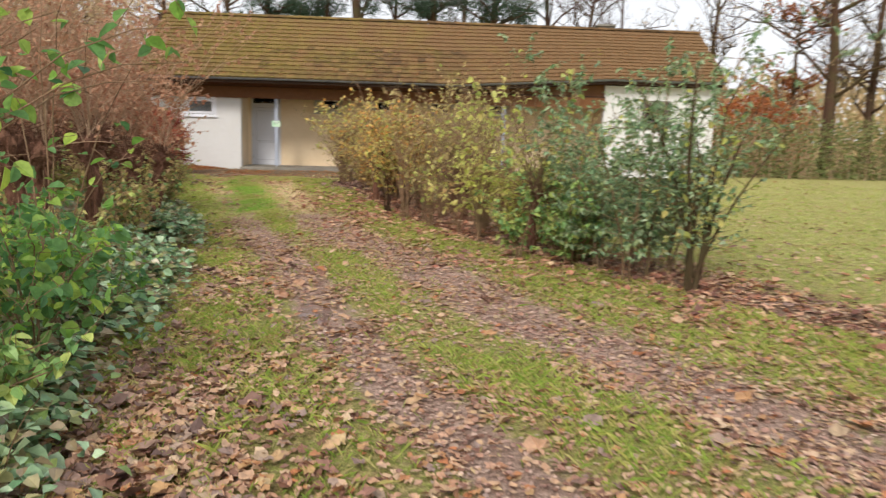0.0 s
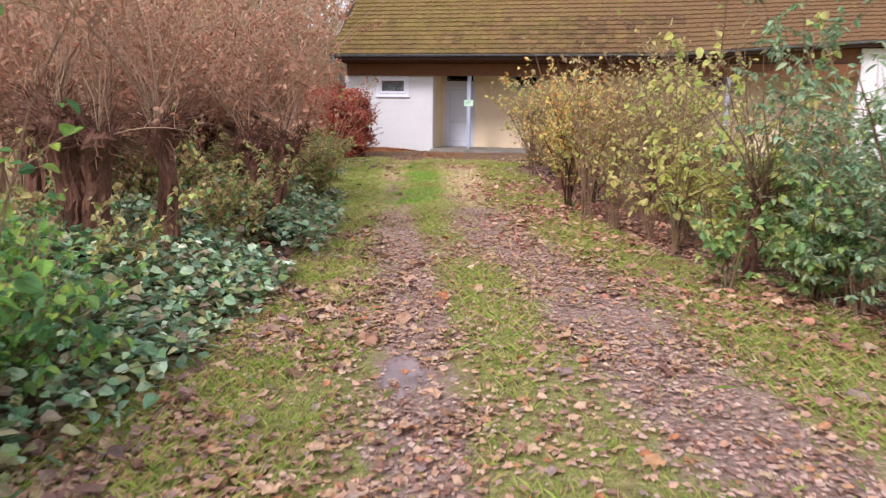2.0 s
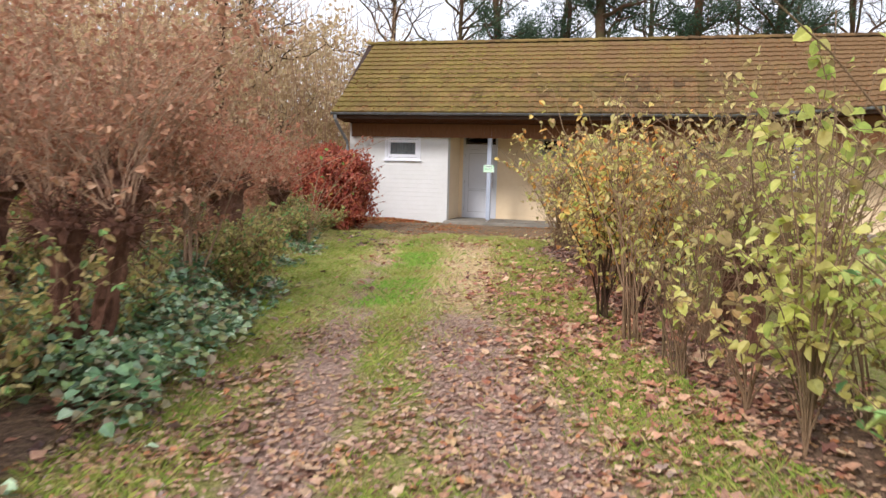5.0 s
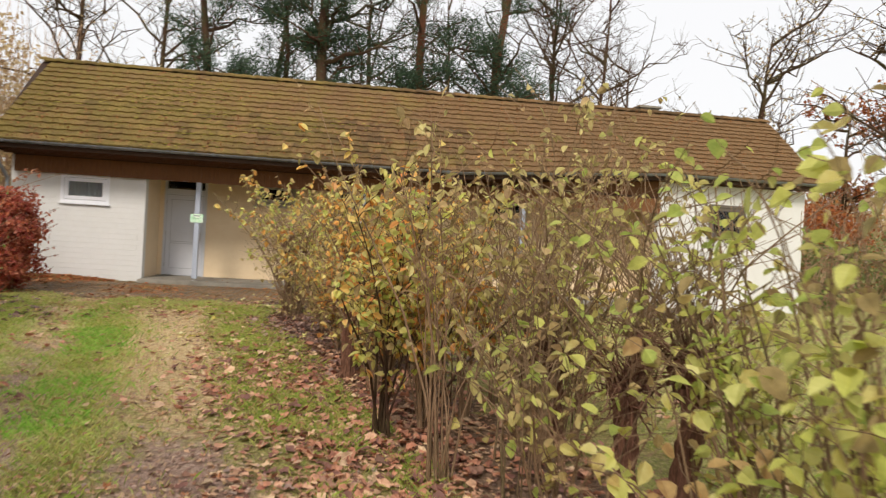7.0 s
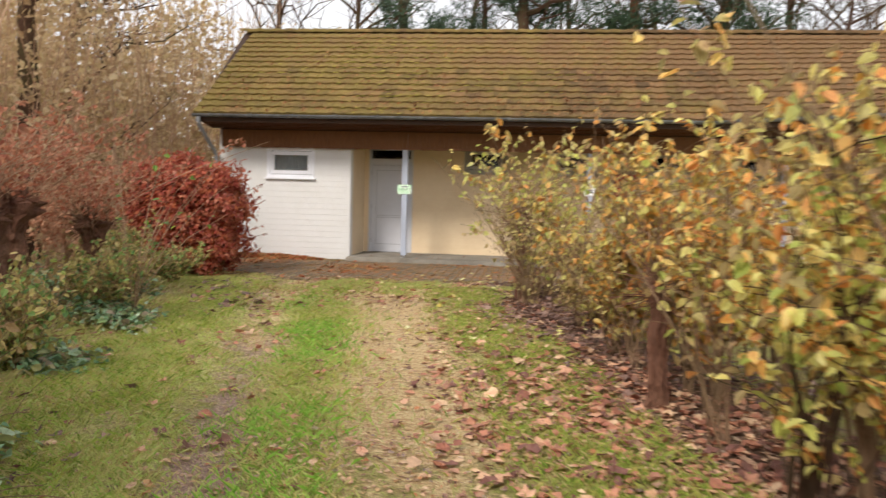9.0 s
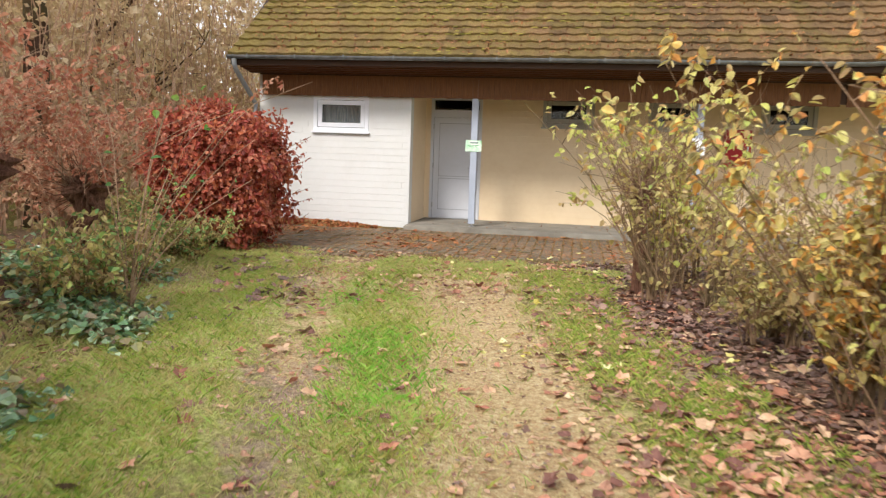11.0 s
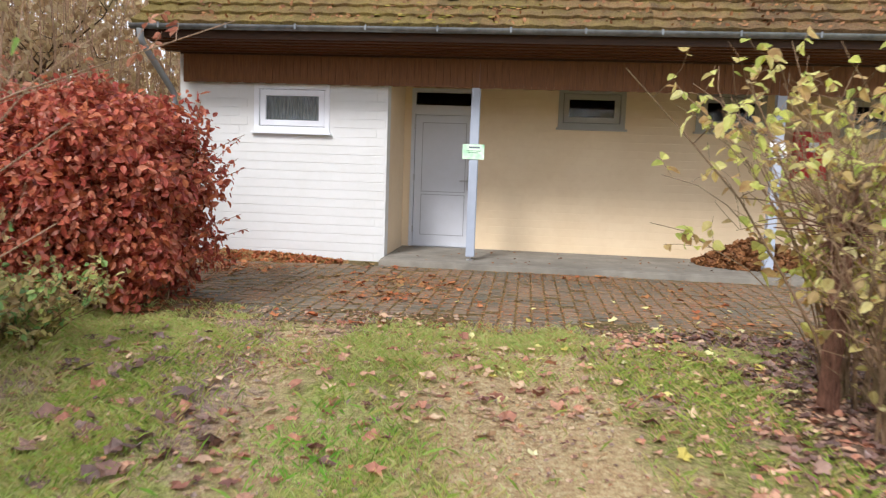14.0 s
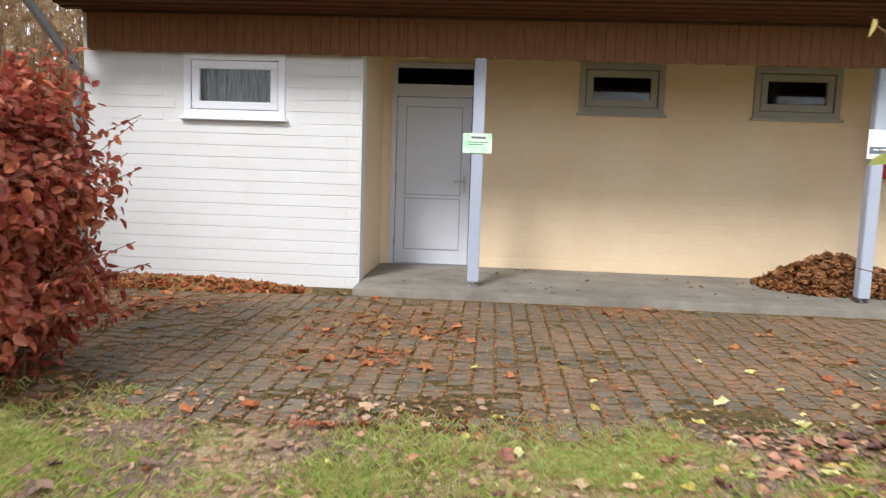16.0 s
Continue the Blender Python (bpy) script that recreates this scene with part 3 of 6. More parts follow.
part("upper_wall", local(box_bm(XS, BR, YF + 0.06, YF + 0.2, 2.862, 3.40)), FASCIA, house)

# fascia of upright boards, soffit planks and trims
fascia = part("fascia", local(box_bm(XL + 0.10, BR, YF - 0.09, YF - 0.065, 2.50, 2.86)), DARK_TRIM, house, "brown fascia of upright boards")
bw = 0.1
for i in range(int((BR - XL - 0.1) / bw)):
    x = XL + 0.10 + i * bw
    box = box_bm(x + 0.001, x + bw - 0.001, YF - 0.115, YF - 0.092, 2.455 + 0.004 * ((i * 7) % 3), 2.86, 0.0025)
    if x < 2.5:
        part("board", local(box), FASCIA, fascia)
    else:
        if x - 2.5 < bw:
            rest = bmesh.new()
        tmp = bpy.data.meshes.new("tmp")
        box.to_mesh(tmp)
        box.free()
        rest.from_mesh(tmp)
        bpy.data.meshes.remove(tmp)
tagged(part("board_field", local(rest), FASCIA, fascia), kind="stuff")
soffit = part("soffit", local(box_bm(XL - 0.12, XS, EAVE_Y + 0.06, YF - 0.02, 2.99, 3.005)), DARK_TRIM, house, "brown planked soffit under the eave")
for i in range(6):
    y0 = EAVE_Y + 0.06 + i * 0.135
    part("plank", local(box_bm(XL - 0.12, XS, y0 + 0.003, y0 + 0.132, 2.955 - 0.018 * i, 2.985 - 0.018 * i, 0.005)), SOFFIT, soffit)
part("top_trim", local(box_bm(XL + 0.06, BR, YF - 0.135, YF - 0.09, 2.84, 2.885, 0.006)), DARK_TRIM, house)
# unseen ceiling, its dark tone assumed so the wall's top stays shaded
part("porch_ceiling", local(box_bm(BL, BR, YF - 0.06, YB, 2.80, 2.84)), DARK_TRIM, house, "brown boarded porch ceiling, assumed dark to cut bounced light")


# gutter and downpipe
def gutter(xs):
    bm = bmesh.new()
    n, r = 10, 0.065
    rings = []
    for x in xs:
        p = slope_point(x, 0)
        gy, gz0 = p.y - 0.045, p.z - 0.015
        prof = [(gy + r * math.cos(math.pi + math.pi * i / n), gz0 + r * math.sin(math.pi + math.pi * i / n)) for i in range(n + 1)]
        prof += [(gy + (r - 0.006) * math.cos(-math.pi * i / n), gz0 + (r - 0.006) * math.sin(-math.pi * i / n)) for i in range(n + 1)]
        rings.append([bm.verts.new((x, y, z)) for y, z in prof])
    for a, b in zip(rings, rings[1:]):
        for i in range(len(a)):
            j = (i + 1) % len(a)
            bm.faces.new((a[i], b[i], b[j], a[j]))
    bm.faces.new(rings[0][:n + 1])
    bm.faces.new(rings[-1][:n + 1][::-1])
    bmesh.ops.recalc_face_normals(bm, faces=bm.faces)
    g = part("gutter", local(bm), METAL, house, "grey zinc half-round gutter")
    for x in np.arange(xs[0] + 0.4, xs[-1], 0.9):
        p = slope_point(x, 0)
        part("bracket", local(box_bm(x - 0.012, x + 0.012, p.y - 0.117, p.y - 0.112, p.z - 0.07, p.z)), METAL, g)
    return g


def curve_pipe(name, pts, r, material, parent, label=""):
    V, F = tubes(np.array([pts], float) - np.array([HX, HY, 0]), np.full((1, len(pts)), r), 12)
    return hang(name, raw_mesh(name, V, F, True), material, parent, label)


gutter((XL - 0.18, XS, XT, XR + 0.12))
pipe_x = XL - 0.06
dp = curve_pipe("downpipe", [(pipe_x, 25.94, 3.03), (pipe_x, 25.95, 2.93), (pipe_x, 26.02, 2.84), (pipe_x, 26.78, 2.36), (pipe_x, 26.88, 2.28), (pipe_x, 26.90, 2.15), (pipe_x, 26.90, 1.0), (pipe_x, 26.90, 0.0)], 0.045, PIPE, house, "grey zinc downpipe with a swan neck")
for z in (2.05, 0.9):
    curve_pipe("pipe_clip", [(pipe_x, 26.90, z), (pipe_x, 26.90, z + 0.03)], 0.053, PIPE, dp)


# windows
def window(box, y, frame_mat, label, curtain=False):
    x0, x1, z0, z1 = box
    w = thing("window", (x0 + x1) / 2 - HX, y - HY, z0, label, "", "")
    w.parent = house
    cx = (x0 + x1) / 2

    def bar(name, a, b, c, d, e, f, mat=frame_mat, bev=0.006):
        return part(name, box_bm(a - cx, b - cx, c, d, e - z0, f - z0, bev), mat, w)
    fw = 0.075
    bar("frame_head", x0, x1, -0.02, 0.07, z1 - fw, z1)
    bar("frame_foot", x0, x1, -0.02, 0.07, z0, z0 + fw)
    bar("frame_side", x0, x0 + fw, -0.018, 0.07, z0 + fw, z1 - fw)
    bar("frame_side", x1 - fw, x1, -0.018, 0.07, z0 + fw, z1 - fw)
    sx0, sx1, sz0, sz1, sw = x0 + fw + 0.008, x1 - fw - 0.008, z0 + fw + 0.008, z1 - fw - 0.008, 0.082
    bar("sash_head", sx0, sx1, 0.0, 0.055, sz1 - sw, sz1)
    bar("sash_foot", sx0, sx1, 0.0, 0.055, sz0, sz0 + sw)
    bar("sash_side", sx0, sx0 + sw, 0.002, 0.055, sz0 + sw, sz1 - sw)
    bar("sash_side", sx1 - sw, sx1, 0.002, 0.055, sz0 + sw, sz1 - sw)
    pane = bar("pane", sx0 + sw - 0.01, sx1 - sw + 0.01, 0.025, 0.033, sz0 + sw - 0.01, sz1 - sw + 0.01, GLASS, 0)
    pane.visible_shadow = False
    bar("sill", x0 - 0.03, x1 + 0.03, -0.075, 0.03, z0 - 0.035, z0 - 0.003)
    if curtain:
        n = 60
        xs = np.linspace(sx0 - cx, sx1 - cx, n)
        yy = 0.13 + 0.012 * np.sin(np.arange(n) * 1.3) + 0.008 * np.sin(np.arange(n) * 0.47)
        V = np.concatenate([np.stack([xs, yy, np.full(n, sz0 - z0)], -1), np.stack([xs, yy * 0.9 + 0.01, np.full(n, sz1 - z0)], -1)])
        i = np.arange(n - 1)
        hang("curtain", raw_mesh("curtain", V, np.stack([i, i + 1, i + 1 + n, i + n], -1), True), CURTAIN, w, "thin grey net curtain")
    return w


window(W1, YF, WHITE_FRAME, "white plastic tilt window with a net curtain", True)
for wbox in (W2, W3, W4, W5):
    window(wbox, YB, GREY_FRAME, "light grey window with a dark pane")
window(W6, YF, DARK_FRAME, "dark framed window with a dark pane")


def door():
    x0, x1, z0, z1 = DOOR
    cx = (x0 + x1) / 2
    d = thing("door", cx - HX, YB - HY, z0, "pale grey closed panel door with a dark transom pane", "")
    d.parent = house

    def bar(name, a, b, c, e, f, g, mat=DOOR_PAINT, bev=0.005, label=""):
        return part(name, box_bm(a - cx, b - cx, c, e, f - z0, g - z0, bev), mat, d, label)
    bar("frame_side", x0, x0 + 0.06, -0.02, 0.09, z0, z1)
    bar("frame_side", x1 - 0.06, x1, -0.02, 0.09, z0, z1)
    bar("frame_head", x0 + 0.06, x1 - 0.06, -0.02, 0.09, z1 - 0.06, z1)
    bar("transom_bar", x0 + 0.06, x1 - 0.06, -0.022, 0.09, 2.19, 2.34)
    p = bar("transom_pane", x0 + 0.06, x1 - 0.06, 0.03, 0.038, 2.34, z1 - 0.06, GLASS, 0)
    p.visible_shadow = False
    leaf = bar("leaf", x0 + 0.066, x1 - 0.066, 0.0, 0.05, z0 + 0.012, 2.184)
    for pz0, pz1 in ((0.30, 0.93), (0.99, 2.06)):
        bar("groove", x0 + 0.178, x1 - 0.178, -0.0025, 0.004, pz0 - 0.012, pz1 + 0.012, GROOVE, 0)
        bar("panel", x0 + 0.19, x1 - 0.19, -0.010, 0.004, pz0, pz1, DOOR_PAINT, 0.004)
    bar("threshold", x0 + 0.06, x1 - 0.06, -0.03, 0.06, z0 - 0.008, z0 + 0.010, STEEL, 0.003)
    hx = x1 - 0.13
    bar("handle_plate", hx - 0.02, hx + 0.02, -0.012, 0.0, 1.02, 1.24, STEEL, 0.004)
    V, F = tubes(np.array([[(hx - cx, -0.005, 1.17 - z0), (hx - cx, -0.055, 1.17 - z0), (hx - cx - 0.02, -0.06, 1.17 - z0), (hx - cx - 0.13, -0.058, 1.168 - z0)]]), np.full((1, 4), 0.011), 8)
    hang("handle", raw_mesh("handle", V, F, True), STEEL, d, "steel lever handle")
    for hz in (0.33, 1.15, 1.95):
        bar("hinge", x0 + 0.05, x0 + 0.075, -0.03, -0.012, hz, hz + 0.10, STEEL, 0.004)
    return d


door()

# porch slab
slab = bmesh.new()
box_bm(BL, BR, 26.52, YB - 0.002, -0.1, 0.10, 0.02, slab)
tagged(part("porch_slab", slab, CONCRETE), "worn grey concrete porch slab", "slab", kind="structure")


# posts


def post(x, y):
    p = thing("porch_post", x, y, 0.10, "pale blue-grey painted square wooden porch post", "post", "posts of the porch")
    part("shaft", box_bm(-0.06, 0.06, -0.06, 0.06, 0.05, 2.70, 0.008), POST_PAINT, p)
    part("foot_plate", box_bm(-0.05, 0.05, -0.05, 0.05, 0.0, 0.008), STEEL, p)
    V, F = tubes(np.array([[(0, 0, 0.004), (0, 0, 0.06)]]), np.full((1, 2), 0.012), 8)
    hang("foot_pin", raw_mesh("foot_pin", V, F, True), STEEL, p)
    return p


P1, P2 = (-3.745, 26.90), (0.25, 26.90)
first_post = post(*P1)
for px in (0.25, 4.25):
    copy_thing(first_post, pose(px, 26.90, 0.10))

card = thing("green_notice", P1[0], P1[1] - 0.062, 1.50, "pale green and white notice card on the post", "notice")
part("card", box_bm(-0.155, 0.145, -0.008, 0.0, 0.0, 0.205, 0.002), GREEN_CARD, card)
for k, (a, b, z) in enumerate(((-0.07, 0.08, 0.15), (-0.10, 0.10, 0.11), (-0.09, 0.06, 0.085))):
    part("printed_line", box_bm(a, b, -0.0095, -0.0083, z, z + (0.022 if k == 0 else 0.008)), INK if k == 0 else GREEN_INK, card)
note = thing("paper_notice", P2[0], P2[1] - 0.062, 1.57, "white paper notice with a small grey picture", "notice")
part("sheet", box_bm(-0.115, 0.105, -0.006, 0.0, 0.0, 0.29, 0.001), PAPER, note)
part("picture", box_bm(-0.095, 0.085, -0.0075, -0.0062, 0.05, 0.12), INK, note)
part("picture_band", box_bm(-0.06, 0.085, -0.009, -0.0077, 0.085, 0.10), PAPER, note)

redbox = thing("fire_hose_cabinet", 1.18, YB - 0.004, 1.37, "red enamelled fire hose cabinet on the wall", "fire cabinet")
part("body", box_bm(-0.25, 0.25, -0.16, 0.0, 0.0, 0.72, 0.012), RED_PAINT, redbox)
part("cabinet_door", box_bm(-0.235, 0.235, -0.178, -0.162, 0.015, 0.705, 0.006), RED_PAINT, redbox)
part("label_plate", box_bm(-0.07, 0.07, -0.182, -0.1785, 0.42, 0.56), PAPER, redbox)
part("latch", box_bm(0.17, 0.2, -0.192, -0.179, 0.32, 0.40, 0.003), STEEL, redbox)

chimney = thing("chimney", 8.6, 29.9, 5.30, "short grey rendered chimney on the ridge", "chimney")
part("stack", box_bm(-0.3, 0.3, -0.25, 0.25, 0.0, 0.42, 0.01), CONCRETE, chimney)
part("cap", box_bm(-0.36, 0.36, -0.31, 0.31, 0.42, 0.49, 0.01), CONCRETE, chimney)

# ---- plants ----
def shoots(base, n, height, spread, lean, K=6, wob=0.05):
    """Curved stems in loose tufts from a base patch: n x K x 3, local to the thing."""
    tuft = rng.integers(0, max(2, n // 5), n)
    ta, tr = rng.uniform(0, 2 * np.pi, n), spread * np.sqrt(rng.uniform(0, 1, n))
    a0, r = ta[tuft], tr[tuft]
    a = a0 + rng.normal(0, 0.9, n)
    start = np.stack([r * np.cos(a0), r * np.sin(a0), np.zeros(n)], -1) + base + rng.normal(0, 0.03, (n, 3)) * np.array([1, 1, 0])
    out = np.stack([np.cos(a), np.sin(a), np.zeros(n)], -1) * (lean * rng.uniform(0.1, 1.7, n))[:, None]
    h = height * rng.uniform(0.35, 1.05, n) ** 0.8
    t = np.linspace(0, 1, K)
    P = start[:, None] + out[:, None] * (t[None, :, None] ** 1.4) * h[:, None, None] + np.array([0, 0, 1.0]) * (h[:, None] * t[None] ** 0.95)[..., None]
    bend = np.cumsum(rng.normal(0, wob, (n, K, 3)), 1)
    P = P + bend * t[None, :, None] * np.array([1, 1, 0.3])
    return P


def side_twigs(P, per, length, K=4, up=0.5, lo=0.25):
    """Twigs that leave the stems P."""
    n, k, _ = P.shape
    own = np.repeat(np.arange(n), per)
    u = rng.uniform(lo, 0.98, len(own)) * (k - 1)
    i = np.minimum(u.astype(int), k - 2)
    f = (u - i)[:, None]
    s = P[own, i] * (1 - f) + P[own, i + 1] * f
    d = rng.normal(0, 1, (len(own), 3))
    d[:, 2] = np.abs(d[:, 2]) * 0.6 + up
    d = unit(d)
    L = length * rng.uniform(0.4, 1.1, len(own))
    t = np.linspace(0, 1, K)
    Q = s[:, None] + d[:, None] * (L[:, None] * t[None])[..., None]
    Q = Q + rng.normal(0, 0.03, Q.shape) * t[None, :, None] * length * 2
    return Q


def leaves_on(Q, per, size, droop=0.5, lo=0.2, wide=0.7, keep=None, fold=0.2, rounded=True):
    """Leaves along the twigs Q."""
    n, k, _ = Q.shape
    own = np.repeat(np.arange(n), per)
    u = rng.uniform(lo, 1.0, len(own)) * (k - 1) * 0.999
    i = u.astype(int)
    f = (u - i)[:, None]
    P = Q[own, i] * (1 - f) + Q[own, i + 1] * f
    if keep is not None:
        sel = keep(P)
        P = P[sel]
    m = len(P)
    D = rng.normal(0, 1, (m, 3))
    D[:, 2] = D[:, 2] * 0.5 - droop
    N = rng.normal(0, 0.55, (m, 3)) + np.array([0, 0, 1.0])
    L = size * rng.uniform(0.55, 1.15, m)
    return leaf_geo(P, unit(D), unit(N), L, L * wide * rng.uniform(0.8, 1.1, m), fold, 0.2, rounded)


def gz(x, y):
    return float(ground_z(x, y))


def stalks(name, P, R, mat, parent, sides=5):
    """Each stem as a part of its own."""
    for i in range(len(P)):
        V, F = tubes(P[i:i + 1], R[i:i + 1], sides)
        hang(name, raw_mesh(name, V, F, True), mat, parent)


def shrub(x, y, height, spread, stems, twigs, per, leaf, size, label, name="shrub", lean=0.35, twig_len=0.5, bark=None, up=0.5, lo=0.25, second=None, group="shrubs along the track", wide=0.7, stem_r=0.012):
    s = thing(name, x, y, gz(x, y) - 0.02, label, "shrub", group)
    P = shoots(np.zeros(3), stems, height * 0.92, spread, lean)
    stalks("stem", P, stem_r * np.linspace(1, 0.25, P.shape[1])[None] * rng.uniform(0.5, 1.3, (stems, 1)), bark or TWIG, s)
    Q = side_twigs(P, twigs, twig_len, up=up, lo=lo)
    V, F = tubes(Q, 0.0038 * np.linspace(1, 0.4, 4)[None] * np.ones((len(Q), 1)), 3)
    tagged(hang("twig_mass", raw_mesh("twig_mass", V, F), bark or TWIG, s), kind="stuff")
    if per:
        V, F = leaves_on(Q, per, size, wide=wide)
        hang("foliage", raw_mesh("foliage", V, F), leaf, s)
    if second:
        mat, per2, size2, rule = second
        V, F = leaves_on(Q, per2, size2, keep=rule, wide=wide)
        hang("tinted_foliage", raw_mesh("tinted_foliage", V, F), mat, s)
    return s


def lump_trunk(h, r, lean=(0.0, 0.0), K=20, sides=20, flare=1.5, head=1.7):
    """A gnarled short trunk with deep furrows that swells into a knotted head."""
    t = np.linspace(0, 1, K)
    a = np.arange(sides) * 2 * np.pi / sides
    cx = np.cumsum(rng.normal(0, r * 0.13, K)) + lean[0] * t ** 1.2
    cy = np.cumsum(rng.normal(0, r * 0.13, K)) + lean[1] * t ** 1.2
    rad = r * (1 + (flare - 1) * np.exp(-t * 9) + (head - 1) * np.exp(-((t - 0.93) / 0.1) ** 2))
    rad[-1] *= 0.5
    furrow = np.zeros((K, sides))
    for k in (3, 5, 8):
        furrow += rng.uniform(0.06, 0.15) * np.abs(np.cos(k * a[None] / 2 + rng.uniform(0, 6) + rng.normal(0, 1.6) * t[:, None])) * 2 - 0.1
    lump = np.repeat(rng.normal(0, 0.14, (K // 2, sides)), 2, 0)[:K] * (0.35 + t[:, None])
    R = rad[:, None] * (1 + 1.3 * furrow + 1.3 * lump)
    V = np.stack([cx[:, None] + R * np.cos(a), cy[:, None] + R * np.sin(a), h * t[:, None] + rng.normal(0, r * 0.1, (K, sides)) * (t[:, None] > 0)], -1)
    idx = np.arange(K * sides).reshape(K, sides)
    F = np.stack([idx[:-1], np.roll(idx, -1, 1)[:-1], np.roll(idx, -1, 1)[1:], idx[1:]], -1).reshape(-1, 4)
    V = np.concatenate([V.reshape(-1, 3), [[cx[-1], cy[-1], h * 1.02]]])
    cap = np.stack([idx[-1], np.roll(idx[-1], -1), np.full(sides, len(V) - 1)], -1)
    me = bpy.data.meshes.new("trunk")
    me.from_pydata(V.tolist(), [], F.tolist() + cap.tolist())
    return me, np.array([cx[-2], cy[-2], h * 0.93])


def pollard(x, y, h, r, n_shoots, shoot_len, label, twig_mat, leaf=None, per=0, size=0.06, lean=0.5, twigs=2, bark=None, group="pollards", shoot_r=0.006, trunks=((0.0, 0.0, 0.0, 0.0),)):
    """A cut-back tree of one or more short trunks: each trunk is (foot x, foot y, lean x, lean y)."""
    s = thing("pollard", x, y, gz(x, y) - 0.03, label, "pollard tree", group)
    shoots_all, sprouts = [], []
    for fx, fy, ax, ay in trunks:
        foot = np.array([fx, fy, 0.0])
        me, top = lump_trunk(h * rng.uniform(0.88, 1.06), r * rng.uniform(0.85, 1.15), (ax, ay))
        ob = hang("trunk", me, bark or POLLARD_BARK, s)
        ob.location = foot
        top = top + foot
        for _ in range(14):
            d = unit(np.array([rng.normal(), rng.normal(), rng.uniform(-0.5, 1.0)]))
            k = top + d * r * 0.8 + rng.normal(0, r * 0.3, 3)
            V, F = tubes(np.array([[k, k + d * r * 0.4, k + d * r * 0.8, k + d * r * 1.0]]), r * np.array([[0.34, 0.42, 0.28, 0.03]]) * rng.uniform(0.6, 1.4), 6)
            hang("knuckle", raw_mesh("knuckle", V + rng.normal(0, r * 0.09, V.shape), F), bark or POLLARD_BARK, s)
        m = 150
        d = unit(rng.normal(0, 1, (m, 3)) + np.array([0, 0, 0.3]))
        sprouts.append(top + d[:, None] * (r * 0.7 + np.linspace(0, 1, 4)[None] * rng.uniform(0.08, 0.5, (m, 1)) ** 1.5)[..., None] + rng.normal(0, 0.02, (m, 4, 3)))
        P = shoots(top, max(6, n_shoots // len(trunks)), shoot_len, r * 1.4, lean * 1.3, wob=0.09)
        n = len(P)
        low = rng.random(n) < 0.12
        t = np.linspace(0, 1, P.shape[1])
        out = unit(rng.normal(0, 1, (n, 3)) * np.array([1, 1, 0.25]))
        side = top + out[:, None] * (t[None] * rng.uniform(0.3, 0.8, (n, 1)))[..., None] + np.array([0, 0, 1.0]) * (0.3 * t - 0.2 * t ** 2)[None, :, None]
        P[low] = side[low]
        shoots_all.append(P)
    B = np.concatenate(sprouts)
    V, F = tubes(B, np.full(B.shape[:2], 0.0045), 3)
    tagged(hang("sprout_mass", raw_mesh("sprout_mass", V, F), bark or POLLARD_BARK, s), kind="stuff")
    P = np.concatenate(shoots_all)
    stalks("shoot", P, shoot_r * np.linspace(1, 0.3, P.shape[1])[None] * rng.uniform(0.5, 1.4, (len(P), 1)), twig_mat, s, 4)
    Q = side_twigs(P, twigs, 0.45)
    V, F = tubes(Q, np.full((len(Q), 4), 0.0025), 3)
    tagged(hang("twig_mass", raw_mesh("twig_mass", V, F), twig_mat, s), kind="stuff")
    if leaf and per:
        V, F = leaves_on(Q, per, size)
        hang("foliage", raw_mesh("foliage", V, F), leaf, s)
    return s


def blob_leaves(n, size, inside, centre, radii, shell=0.55, droop=0.3):
    """Leaves in an uneven rounded body."""
    d = unit(rng.normal(0, 1, (n, 3)))
    d[:, 2] = d[:, 2] * 1.05
    d = d / (np.sum(np.abs(d) ** 3.2, 1) ** (1 / 3.2))[:, None]
    lump = 1 + 0.16 * np.sin(d[:, 0] * 5 + 1) * np.sin(d[:, 1] * 6 + 2) + 0.1 * np.sin(d[:, 2] * 9 + d[:, 0] * 7)
    r = (shell + (1 - shell) * rng.uniform(0, 1, n) ** 0.6) * lump * rng.uniform(0.93, 1.08, n)
    P = centre + d * r[:, None] * radii
    D = d * 0.6 + rng.normal(0, 0.6, (n, 3)) - np.array([0, 0, droop])
    N = d + rng.normal(0, 0.4, (n, 3)) + np.array([0, 0, 0.4])
    L = size * rng.uniform(0.6, 1.2, n)
    return leaf_geo(P, unit(D), unit(N), L, L * 0.68, 0.18, 0.25, True)


